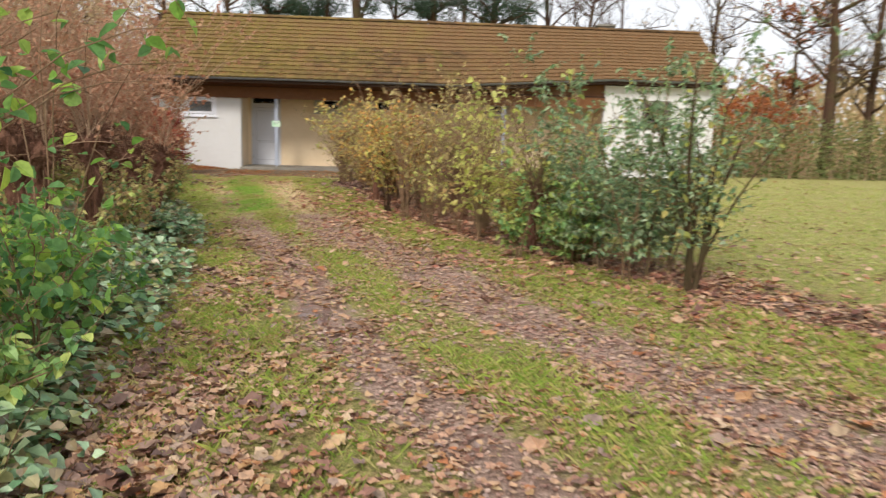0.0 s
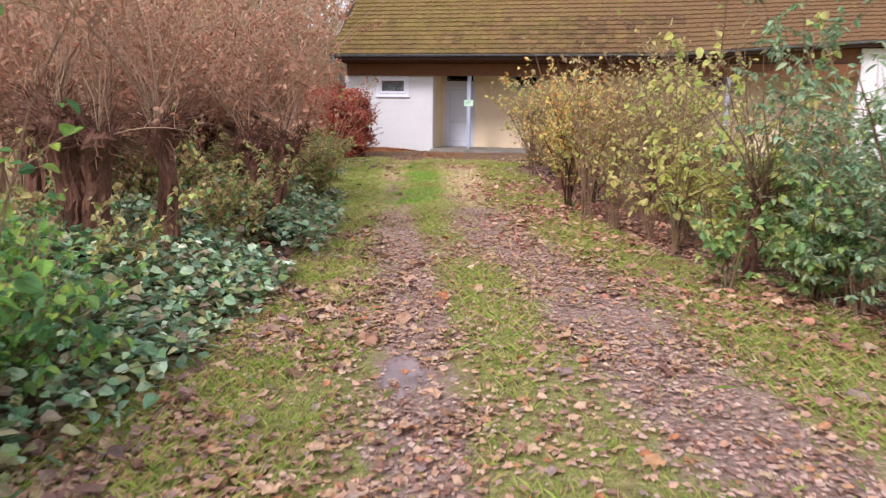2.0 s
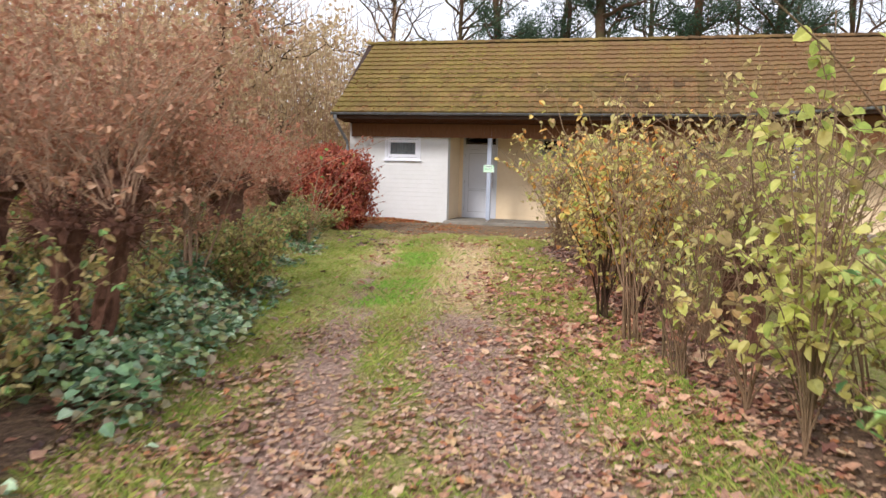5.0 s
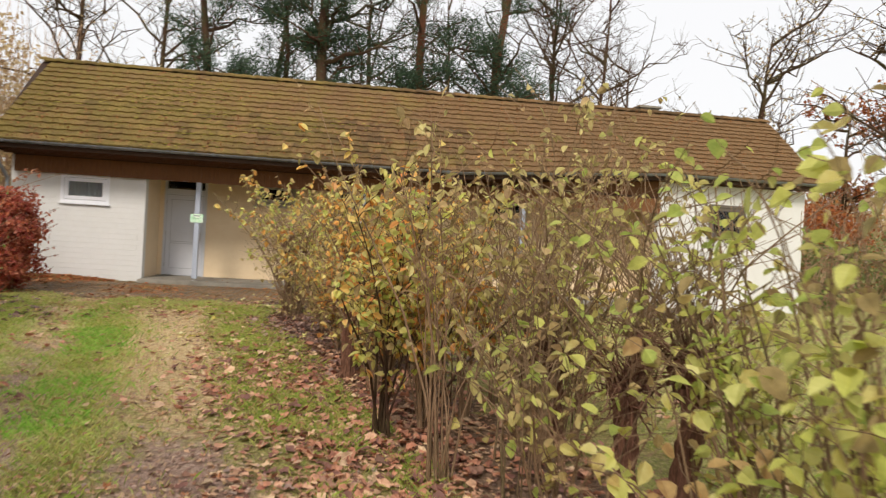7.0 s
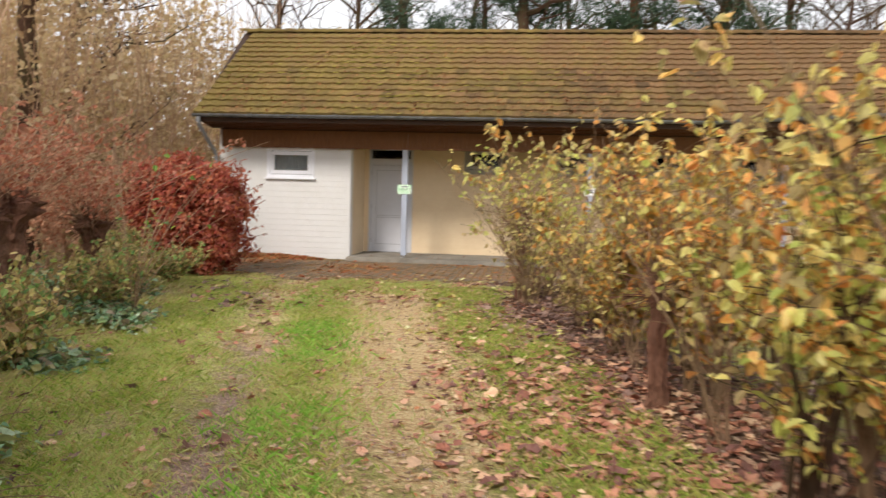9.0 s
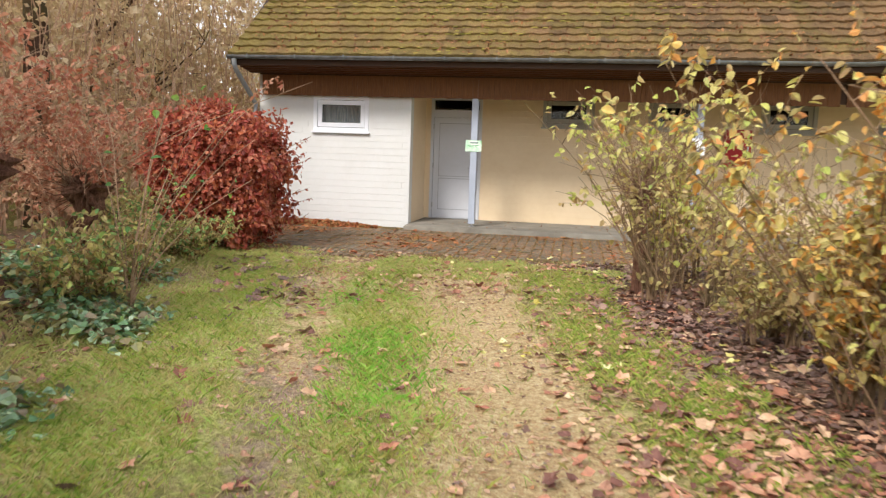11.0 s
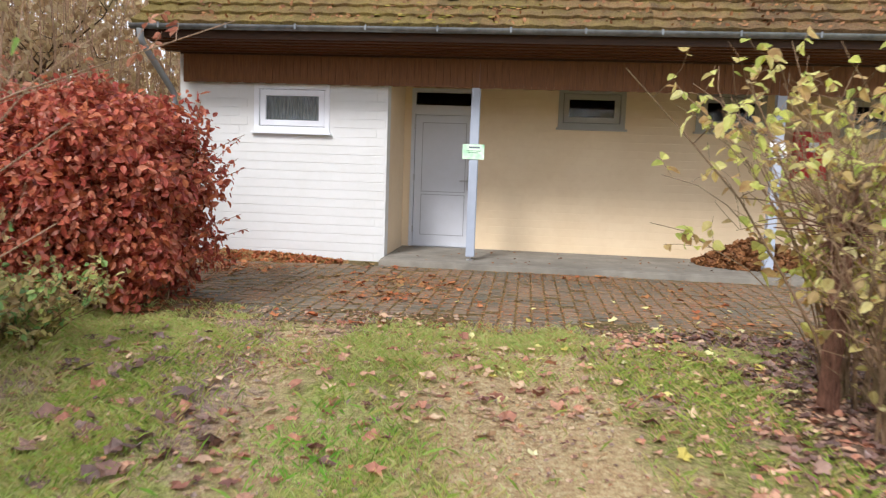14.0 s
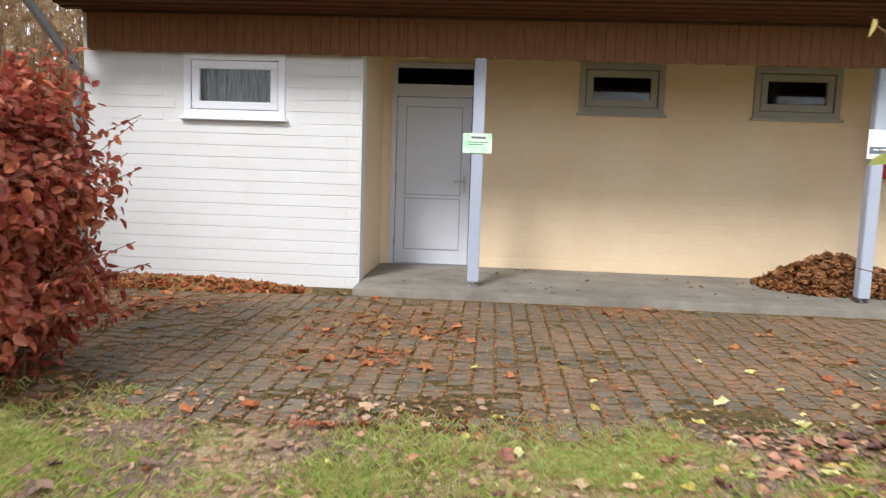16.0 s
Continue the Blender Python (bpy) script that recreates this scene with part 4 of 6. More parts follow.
def beech():
    x, y = -6.9, 23.1
    s = thing("copper_beech", x, y, gz(x, y) - 0.02, "rounded copper beech bush with dense rust-red leaves", "shrub")
    P = shoots(np.zeros(3), 40, 1.9, 0.5, 0.25)
    stalks("stem", P, 0.012 * np.linspace(1, 0.3, 6)[None] * np.ones((40, 1)), TWIG, s)
    V1, F1 = blob_leaves(21000, 0.08, None, np.array([-0.04, 0, 1.04]), np.array([0.92, 0.9, 0.93]))
    Q = side_twigs(P, 5, 0.35)
    V2, F2 = leaves_on(Q, 16, 0.08)
    hang("foliage", raw_mesh("foliage", np.concatenate([V1, V2]), np.concatenate([F1, F2 + len(V1)])), BEECH_LEAF, s)
    a = rng.uniform(-0.9, 0.5, 16)
    st = np.stack([0.95 * np.cos(a) + 0.05, 0.9 * np.sin(a), rng.uniform(0.3, 1.5, 16)], -1)
    d = unit(np.stack([np.cos(a), np.sin(a), rng.uniform(0.2, 1.0, 16)], -1))
    Q = st[:, None] + d[:, None] * np.linspace(-0.2, 0.32, 4)[None, :, None]
    V, F = tubes(Q, np.full((16, 4), 0.003), 3)
    tagged(hang("sprig_mass", raw_mesh("sprig_mass", V, F), TWIG, s), kind="stuff")
    V, F = leaves_on(Q, 7, 0.06, lo=0.5)
    hang("sprig_foliage", raw_mesh("sprig_foliage", V, F), BEECH_LEAF, s)


def limbs(base, height, n1, n2, n3, r0, first=0.35, up=0.5, lean=(0, 0), reach=0.42):
    """A bare tree in four orders of branching: a list of (P, R)."""
    K = 8
    t = np.linspace(0, 1, K)
    P0 = base + np.stack([lean[0] * t + np.cumsum(rng.normal(0, 0.012 * height, K)) * t, lean[1] * t + np.cumsum(rng.normal(0, 0.012 * height, K)) * t, height * t], -1)
    res = [(P0[None], (r0 * (1 - 0.85 * t))[None])]
    Q1 = side_twigs(P0[None], n1, height * reach, K=6, up=up, lo=first)
    res.append((Q1, r0 * 0.32 * np.linspace(1, 0.25, 6)[None] * np.ones((len(Q1), 1))))
    Q2 = side_twigs(Q1, n2, height * reach * 0.48, K=5, up=up * 0.8, lo=0.2)
    res.append((Q2, r0 * 0.12 * np.linspace(1, 0.3, 5)[None] * np.ones((len(Q2), 1))))
    if n3:
        Q3 = side_twigs(Q2, n3, height * 0.1, K=4, up=up * 0.6, lo=0.2)
        res.append((Q3, r0 * 0.05 * np.linspace(1, 0.4, 4)[None] * np.ones((len(Q3), 1))))
    return res


def joined(parts):
    Vs, Fs, o = [], [], 0
    for V, F in parts:
        Vs.append(V)
        Fs.append(F + o)
        o += len(V)
    return np.concatenate(Vs), np.concatenate(Fs)


def bare_tree(x, y, height, r0, label, leaf=None, per=0, size=0.12, n=(14, 7, 4), first=0.35, bark=None, lean=(0, 0), category="tree"):
    s = thing("tree", x, y, -0.02, label, category, "trees round the clearing")
    L = limbs(np.zeros(3), height, *n, r0, first, lean=lean)
    V, F = tubes(*L[0], 9)
    hang("trunk", raw_mesh("trunk", V, F, True), bark or DARK_BARK, s)
    V, F = joined([tubes(P, R, 4) for P, R in L[1:]])
    hang("crown", raw_mesh("crown", V, F), bark or DARK_BARK, s)
    if leaf:
        V, F = leaves_on(L[-1][0], per, size, rounded=False)
        hang("foliage", raw_mesh("foliage", V, F), leaf, s)
    return s


def pine(x, y, height, r0, label, first=0.45, dens=1.0, bark=None):
    s = thing("pine_tree", x, y, -0.02, label, "tree", "pines behind the building")
    L = limbs(np.zeros(3), height, 26, 6, 0, r0, first, up=0.15, reach=0.17)
    V, F = tubes(*L[0], 9)
    hang("trunk", raw_mesh("trunk", V, F, True), bark or PINE_BARK, s)
    V, F = joined([tubes(P, R, 4) for P, R in L[1:]])
    tagged(hang("branch_mass", raw_mesh("branch_mass", V, F), DARK_BARK, s), kind="stuff")
    Q = L[2][0]
    tips = Q[:, 2:].reshape(-1, 3)
    per = int(44 * dens)
    C = np.repeat(tips, per, 0) + rng.normal(0, 0.17, (len(tips) * per, 3))
    D, N = unit(rng.normal(0, 1, C.shape) + np.array([0, 0, 0.4])), unit(rng.normal(0, 1, C.shape))
    V, F = chip_geo(C, D, N, rng.uniform(0.14, 0.26, len(C)), np.full(len(C), 0.034))
    hang("needles", raw_mesh("needles", V, F), PINE_NEEDLE, s)
    return s


def ivy_bed():
    """The low evergreen bed along the left edge of the track."""
    n = 62000
    y = rng.uniform(2.2, 21.0, n)
    d = rng.uniform(0, 1, n) ** 1.3 * 2.6
    x = at_y(LEFT_EDGE, y) - d + 0.12 * rng.normal(0, 1, n)
    clump = smooth_noise(x, y, 2.6, 9)
    top = np.clip(0.14 + 0.34 * np.clip(d / 0.8, 0, 1) + 0.16 * clump, 0.05, 0.7) * np.clip((16.5 - y) / 4, 0.5, 1)
    z = ground_z(x, y) + top * rng.uniform(0, 1, n) ** 0.45
    keep = smooth_noise(x, y, 2.4, 12) * 1.3 + 0.8 - 0.75 * np.clip((y - 12.5) / 2.5, 0, 1) > rng.uniform(0, 1, n)
    P = np.stack([x, y, z], -1)[keep]
    D, N = spin(len(P), 0.5)
    L = rng.uniform(0.05, 0.10, len(P))
    V, F = leaf_geo(P, D, N, L, L * 0.85, 0.15, 0.25)
    ob = hang("ivy_bed", raw_mesh("ivy_bed", V, F), IVY)
    tagged(ob, "dense low bed of dark green ivy and bramble", "ground cover", kind="stuff")
    m = 900
    y = rng.uniform(2.5, 15, m)
    x = at_y(LEFT_EDGE, y) - rng.uniform(0, 2.4, m)
    st = np.stack([x, y, ground_z(x, y)], -1)
    d = unit(rng.normal(0, 1, (m, 3)) * np.array([1, 1, 0.3]) + np.array([0.1, 0, 0.5]))
    t = np.linspace(0, 1, 6)
    L = rng.uniform(0.3, 0.9, m)
    P = st[:, None] + d[:, None] * (L[:, None] * t)[..., None] - np.array([0, 0, 1.0]) * (L[:, None] * t ** 2 * 0.35)[..., None]
    P[..., 2] = np.maximum(P[..., 2], ground_z(P[..., 0], P[..., 1]) + 0.004)
    V, F = tubes(P, np.full((m, 6), 0.003), 3)
    tagged(hang("bramble_runners", raw_mesh("bramble_runners", V, F), TWIG), "tangled brown bramble runners over the bed", "ground cover", kind="stuff")


def near_branches(x, y, label, stems, size, twigs, per, bark=None, leaf=None):
    """Arching leafy shoots of a shrub beside the start of the walk."""
    s = thing("hazel_shrub", x, y, gz(x, y) - 0.02, label, "shrub", "shrubs along the track")
    P = []
    t = np.linspace(0, 1, 8)
    for dx, dy, h, reach in stems:
        P.append(np.stack([dx * t ** 1.5, dy * t ** 1.5, h * (1 - (1 - t) ** reach)], -1) + rng.normal(0, 0.015, (8, 3)) * t[:, None])
    P = np.array(P)
    stalks("stem", P, 0.007 * np.linspace(1, 0.35, 8)[None] * np.ones((len(P), 1)), bark or TWIG, s)
    Q = side_twigs(P, twigs, 0.3, up=0.1, lo=0.3)
    V, F = tubes(Q, np.full((len(Q), 4), 0.002), 3)
    tagged(hang("twig_mass", raw_mesh("twig_mass", V, F), TWIG, s), kind="stuff")
    V, F = leaves_on(Q, per, size, wide=0.8, droop=0.35)
    hang("foliage", raw_mesh("foliage", V, F), leaf or BRIGHT_LEAF, s)
    return s


# left side
near_branches(-1.95, 4.3, "hazel shrub with arching shoots and bright green leaves", [(0.2, -0.4, 1.0, 1.6), (-0.1, -0.6, 1.3, 1.6), (0.45, 0.1, 0.85, 1.8), (-0.5, 0.2, 1.2, 1.5), (0.5, -0.5, 0.6, 2.0), (0.3, 0.5, 0.8, 1.8), (-0.3, -0.8, 0.9, 1.7), (0.0, 0.3, 1.05, 1.4), (-0.4, -0.2, 0.8, 1.7), (0.35, -0.9, 0.7, 1.8)], 0.095, 10, 4)
near_branches(-2.15, 3.0, "tall hazel shrub with shoots arching over the track", [(1.35, 0.5, 1.9, 1.9), (1.2, 0.8, 1.75, 2.1), (0.7, 0.6, 1.95, 1.6), (0.95, 1.2, 1.7, 2.1), (0.5, 0.9, 2.1, 1.6), (0.2, 0.3, 1.5, 1.5), (1.0, -0.1, 2.05, 1.8), (0.3, 1.1, 1.3, 2.0)], 0.105, 8, 3)
near_branches(-2.1, 4.9, "upright hazel with yellow-green leaves by the track", [(0.7, 0.2, 2.0, 1.6), (0.3, -0.4, 2.2, 1.5), (0.0, 0.0, 2.3, 1.4), (-0.5, 0.3, 2.2, 1.4), (0.6, -0.2, 1.3, 1.8)], 0.1, 3, 2)
shrub(-2.45, 5.2, 0.85, 0.5, 30, 7, 9, BRIGHT_LEAF, 0.075, "low shrub of bright green leaves beside the track", lean=0.6, lo=0.1)
shrub(-2.2, 3.5, 0.6, 0.5, 26, 7, 9, GREEN_LEAF, 0.085, "low leafy shrub beside the track", lean=0.7, lo=0.1)
pollard(-3.3, 7.35, 1.42, 0.075, 44, 2.2, "old pollard of four leaning furrowed trunks with knotted heads", PINK_TWIG, FADED_LEAF, 3, 0.065, 0.4, 4, trunks=((0.0, 0.0, 0.12, -0.05), (-0.1, 0.03, -0.28, 0.0), (0.06, 0.08, -0.08, 0.1), (-0.05, -0.06, -0.12, -0.12)))
pollard(-2.88, 7.68, 1.5, 0.062, 22, 1.9, "slender pollard trunk with a dark knotted head", PINK_TWIG, FADED_LEAF, 2, 0.065, 0.7, 3)
pollard(-3.15, 9.9, 1.28, 0.08, 40, 2.0, "short pollard of two trunks with a broad knotted head", PINK_TWIG, FADED_LEAF, 6, 0.065, 0.5, 5, trunks=((0.0, 0.0, -0.1, 0.0), (0.1, 0.05, 0.16, 0.05)))
for x, y, h, r in ((-4.3, 8.0, 1.35, 0.09), (-4.5, 10.6, 1.3, 0.13), (-4.1, 11.6, 1.25, 0.13), (-5.2, 12.4, 1.3, 0.15), (-5.4, 14.6, 1.2, 0.13), (-6.0, 16.2, 1.2, 0.14), (-6.3, 17.4, 1.15, 0.12), (-7.0, 18.6, 1.2, 0.14), (-7.3, 16.8, 1.25, 0.13), (-6.6, 19.6, 1.1, 0.1)):
    pollard(x, y, h, r, 34, 2.3 if y < 13 else 1.1, "gnarled pollard with a knotted head and reddish shoots", PINK_TWIG, FADED_LEAF if y < 14 else RUSSET_LEAF, 3 if y < 10 else (5 if y < 14 else 6), 0.065, 0.5 if y < 13 else 0.9, 5)
for x, y, h in ((-4.7, 9.3, 2.9), (-4.3, 12.0, 2.6), (-5.6, 8.4, 3.0), (-4.9, 12.6, 3.3), (-5.8, 10.6, 3.6), (-6.4, 13.4, 3.4), (-7.9, 15.4, 2.2), (-7.8, 10.8, 3.8), (-6.2, 7.6, 3.6), (-9.0, 13.2, 3.6), (-8.9, 18.4, 2.0), (-8.2, 20.6, 1.7)):
    shrub(x, y, h, 0.7, 26, 15, 10, FADED_LEAF, 0.065, "twiggy thicket with withered pink-brown leaves", "thicket_shrub", 0.3, 0.75, PINK_TWIG, lo=0.42, group="thicket on the bank")
for x, y, h in ((-3.3, 8.9, 1.2), (-3.9, 9.4, 1.3), (-3.1, 6.6, 0.9), (-4.0, 7.0, 1.2), (-4.6, 9.6, 1.4), (-3.6, 10.8, 1.1), (-5.0, 11.6, 1.3), (-4.2, 13.0, 0.8), (-4.9, 14.4, 0.8), (-5.4, 16.0, 0.7), (-6.0, 18.2, 0.75), (-6.4, 20.0, 0.7), (-7.2, 20.3, 0.9), (-6.6, 21.5, 0.5), (-7.4, 21.8, 0.8)):
    shrub(x, y, h, 0.55, 26, 8, 6, OLIVE_LEAF, 0.07, "low undergrowth of faded green and yellow leaves", "undergrowth_shrub", 0.5, 0.4, lo=0.1, group="undergrowth on the bank", stem_r=0.006, second=(GREEN_LEAF, 3, 0.065, None))
near_branches(-5.45, 18.5, "bush of long straight reddish twigs with few leaves", [(0.7, 0.5, 1.7, 1.1), (0.9, 0.4, 1.5, 1.1), (0.5, 0.6, 2.0, 1.1), (1.0, 0.2, 1.2, 1.1), (0.3, 0.3, 2.1, 1.1), (0.8, 0.8, 1.9, 1.1), (0.1, 0.5, 1.8, 1.1), (-0.4, 0.3, 1.9, 1.1), (0.6, 0.1, 1.6, 1.1), (-0.2, -0.2, 1.6, 1.1), (0.4, -0.1, 1.3, 1.2)], 0.075, 2, 1, PINK_TWIG)
beech()
ivy_bed()

# right side
shrub(3.05, 7.0, 2.3, 0.16, 9, 14, 5, BLUE_LEAF, 0.06, "dark-stemmed shrub with thin blue-green foliage and yellow leaves", lean=0.26, twig_len=0.5, bark=DARK_BARK, stem_r=0.021, second=(HAZEL_LEAF, 1, 0.09, None), lo=0.3)
shrub(2.7, 7.9, 2.8, 0.5, 30, 18, 22, BLUE_LEAF, 0.068, "tall shrub with fine blue-green leaves", lean=0.46, twig_len=0.65, up=0.0, wide=0.5, lo=0.15)
shrub(1.95, 8.6, 0.9, 0.35, 22, 9, 9, GREEN_LEAF, 0.08, "low shrub with fresh green leaves", lean=0.5, lo=0.1)
shrub(1.75, 9.8, 1.5, 0.4, 22, 12, 6, HAZEL_LEAF, 0.075, "shrub with yellow-green leaves over leaf litter", lean=0.42, lo=0.12)
shrub(2.5, 9.3, 1.2, 0.4, 20, 9, 9, GREEN_LEAF, 0.075, "rounded shrub with green leaves", lean=0.5, lo=0.1)
shrub(1.8, 10.9, 2.2, 0.5, 18, 8, 4, HAZEL_LEAF, 0.08, "tall shrub with yellowing leaves", lean=0.34, lo=0.2)
shrub(2.6, 10.2, 2.35, 0.3, 12, 7, 3, GREEN_LEAF, 0.09, "tall hazel with green and yellow leaves", lean=0.36, second=(HAZEL_LEAF, 3, 0.095, None), lo=0.2)
shrub(0.75, 13.7, 2.4, 0.45, 20, 11, 4, OLIVE_LEAF, 0.08, "shrub of many stems with olive and brown leaves", lean=0.34, second=(ORANGE_LEAF, 3, 0.085, None), lo=0.38)
shrub(0.15, 14.0, 1.8, 0.35, 16, 9, 4, ORANGE_LEAF, 0.075, "shrub with orange and yellow autumn leaves", lean=0.4, second=(HAZEL_LEAF, 4, 0.08, None), lo=0.4, bark=DARK_BARK)
shrub(0.45, 16.0, 2.1, 0.4, 20, 12, 4, OLIVE_LEAF, 0.075, "shrub with faded olive and orange autumn leaves", lean=0.38, second=(ORANGE_LEAF, 10, 0.08, None), lo=0.25)
shrub(1.5, 14.4, 1.9, 0.4, 18, 9, 2, OLIVE_LEAF, 0.07, "open shrub of brown stems with faded leaves", lean=0.36, lo=0.15)
shrub(-0.05, 17.6, 2.2, 0.4, 24, 14, 8, OLIVE_LEAF, 0.07, "dense shrub with faded yellow-brown leaves", lean=0.4, second=(ORANGE_LEAF, 6, 0.075, None), lo=0.12)
for x, y, h in ((2.1, 10.6, 1.7), (1.0, 11.8, 1.5), (1.0, 13.2, 1.7), (1.0, 14.8, 2.0), (0.3, 15.1, 1.7), (0.9, 16.8, 1.9), (0.2, 18.3, 1.8), (0.5, 19.4, 1.6), (-0.1, 16.6, 1.5)):
    shrub(x, y, h, 0.4, 22, 6, 1, OLIVE_LEAF, 0.075, "thin brown stems with a few faded leaves", lean=0.36, lo=0.4, stem_r=0.008, second=(HAZEL_LEAF, 1, 0.08, None))
shrub(-0.4, 19.0, 1.4, 0.4, 22, 10, 8, OLIVE_LEAF, 0.065, "low twiggy shrub with faded leaves", lean=0.45, lo=0.1)
shrub(-0.9, 21.2, 2.25, 0.25, 26, 9, 4, PALE_LEAF, 0.1, "shrub with thin stems and pale yellow leaves", lean=0.42)
shrub(-0.4, 21.6, 2.0, 0.35, 26, 10, 2, PALE_LEAF, 0.09, "twiggy shrub with faded leaves", lean=0.42, lo=0.1)
shrub(-0.75, 20.6, 1.5, 0.35, 28, 10, 1, OLIVE_LEAF, 0.08, "low tangle of brown twigs with faded leaves", lean=0.45, lo=0.1)
for x, y, h, r, n, ln in ((1.64, 12.0, 0.88, 0.072, 34, 1.3), (2.4, 14.6, 0.75, 0.07, 36, 1.2), (1.33, 12.15, 0.82, 0.042, 20, 1.3), (1.3, 13.3, 0.8, 0.05, 22, 1.3), (1.6, 15.2, 0.8, 0.08, 30, 1.3), (-1.15, 21.1, 1.2, 0.034, 60, 0.8), (3.3, 12.0, 0.8, 0.1, 32, 1.2)):
    pollard(x, y, h, r, n, ln, "short pollard with a knotted head of thin shoots", TWIG, HAZEL_LEAF, 1, 0.08, 0.5, 2)

near_branches(-1.05, 21.4, "slender hazel with pale yellow leaves arching towards the track", [(-0.7, 0.4, 1.9, 1.4), (-1.0, 0.5, 1.4, 1.5), (-0.8, 0.8, 2.05, 1.3), (-0.6, -0.2, 2.2, 1.3), (-1.05, 0.7, 1.05, 1.6), (-0.3, 0.3, 2.3, 1.2), (-0.4, -0.5, 1.9, 1.3), (0.2, -0.4, 2.1, 1.2), (0.4, 0.2, 2.3, 1.2), (-0.85, 0.1, 1.7, 1.4), (0.7, 0.3, 2.3, 1.2), (0.5, -0.6, 2.0, 1.3), (0.9, 0.0, 1.9, 1.3)], 0.1, 7, 4, None, PALE_LEAF)
near_branches(1.35, 10.3, "hazel with large yellow-green leaves and thin stems", [(-0.4, 0.1, 1.7, 1.4), (-0.5, 0.5, 1.1, 1.6), (-0.3, -0.3, 1.4, 1.5), (0.2, -0.5, 1.9, 1.3), (0.5, 0.1, 2.0, 1.3), (-0.2, 0.6, 1.9, 1.3), (0.3, 0.5, 1.5, 1.4), (-0.45, -0.2, 0.7, 1.8), (0.1, -0.6, 0.9, 1.7), (-0.5, 0.3, 0.5, 1.9), (0.6, -0.4, 1.3, 1.5)], 0.095, 5, 2, None, HAZEL_LEAF)

near_branches(1.1, 10.75, "low hazel with large yellow-green leaves hanging over the litter", [(-0.55, -0.1, 0.75, 1.8), (-0.5, 0.3, 0.55, 1.9), (-0.3, -0.35, 0.9, 1.6), (0.1, -0.4, 0.8, 1.7), (0.4, -0.3, 0.95, 1.6), (-0.2, 0.4, 1.2, 1.5), (0.6, 0.1, 1.1, 1.5), (-0.45, 0.1, 0.7, 1.6), (0.7, -0.2, 0.6, 1.8)], 0.09, 5, 2, None, PALE_LEAF)
near_branches(1.3, 10.05, "tall hazel with many yellow-green leaves over the track edge", [(-0.3, 0.1, 1.9, 1.4), (-0.15, -0.3, 2.1, 1.3), (0.3, 0.1, 2.3, 1.2), (0.1, 0.3, 2.0, 1.3), (-0.3, 0.2, 1.5, 1.4), (0.4, -0.2, 1.9, 1.3), (-0.4, -0.1, 1.1, 1.6), (0.0, 0.0, 2.3, 1.2), (-0.3, -0.35, 0.9, 1.7), (0.3, -0.4, 0.8, 1.8), (0.4, 0.2, 1.3, 1.5), (-0.1, 0.3, 0.8, 1.6)], 0.088, 8, 3, None, HAZEL_LEAF)
for x, y, h in ((0.75, 12.9, 2.7), (1.25, 14.0, 2.7)):
    shrub(x, y, h, 0.45, 24, 8, 3, OLIVE_LEAF, 0.07, "tall thin brown stems with faded olive leaves", lean=0.24, lo=0.6, stem_r=0.009)
pollard(1.85, 9.1, 0.85, 0.045, 26, 1.8, "short pollard with a reddish knotted head and long rising shoots", TWIG, HAZEL_LEAF, 1, 0.08, 0.55, 2)
pollard(-0.15, 15.85, 0.95, 0.045, 20, 1.1, "dark thin pollard trunk among the shrubs", TWIG, ORANGE_LEAF, 2, 0.08, 0.5, 2)

# behind and beside the building
bare_tree(-7.0, 13.0, 11, 0.2, "tall grey-barked tree rising out of the thicket", FAR_BROWN, 1, 0.09, (12, 7, 4), 0.4, BARK)
for x, y, h, r in ((-5.4, 36.2, 17, 0.22), (-1.2, 36.0, 18, 0.30), (2.25, 36.0, 19, 0.24), (5.0, 36.4, 19, 0.24), (-2.9, 39, 15, 0.18)):
    pine(x, y, h, r, "tall pine with a bare trunk and dark needles", 0.30, 1.0, PINE_BARK if x > 2 else DARK_BARK)
for x, y, h, r in ((-11, 40, 14, 0.2), (-8.5, 43, 15, 0.2), (8.5, 40, 13, 0.2), (11.5, 43, 13, 0.2), (0.5, 46, 16, 0.22), (-4, 48, 16, 0.2), (15, 48, 12, 0.2), (5, 50, 15, 0.2)):
    bare_tree(x, y, h, r, "bare autumn tree behind the building", FAR_BROWN if x < -7 else None, 1, 0.12)
for x, y, h, r in ((18.6, 30.5, 12, 0.3), (22, 33, 12, 0.25), (15.5, 35.5, 10, 0.2)):
    bare_tree(x, y, h, r, "broad tree with sparse brown leaves beyond the lawn", FAR_BROWN, 2, 0.12, (16, 8, 4), 0.2)
bare_tree(21.0, 38, 8, 0.2, "tree with orange autumn leaves beyond the hedge", FAR_ORANGE, 9, 0.16, (14, 7, 4), 0.15)
bare_tree(-10.6, 24.0, 11, 0.25, "forked oak beside the building", FAR_BROWN, 1, 0.1, (12, 7, 4), 0.3)
bare_tree(-13.2, 29, 10, 0.2, "bare brown tree beside the building", FAR_BROWN, 3, 0.1, (14, 8, 4), 0.15)


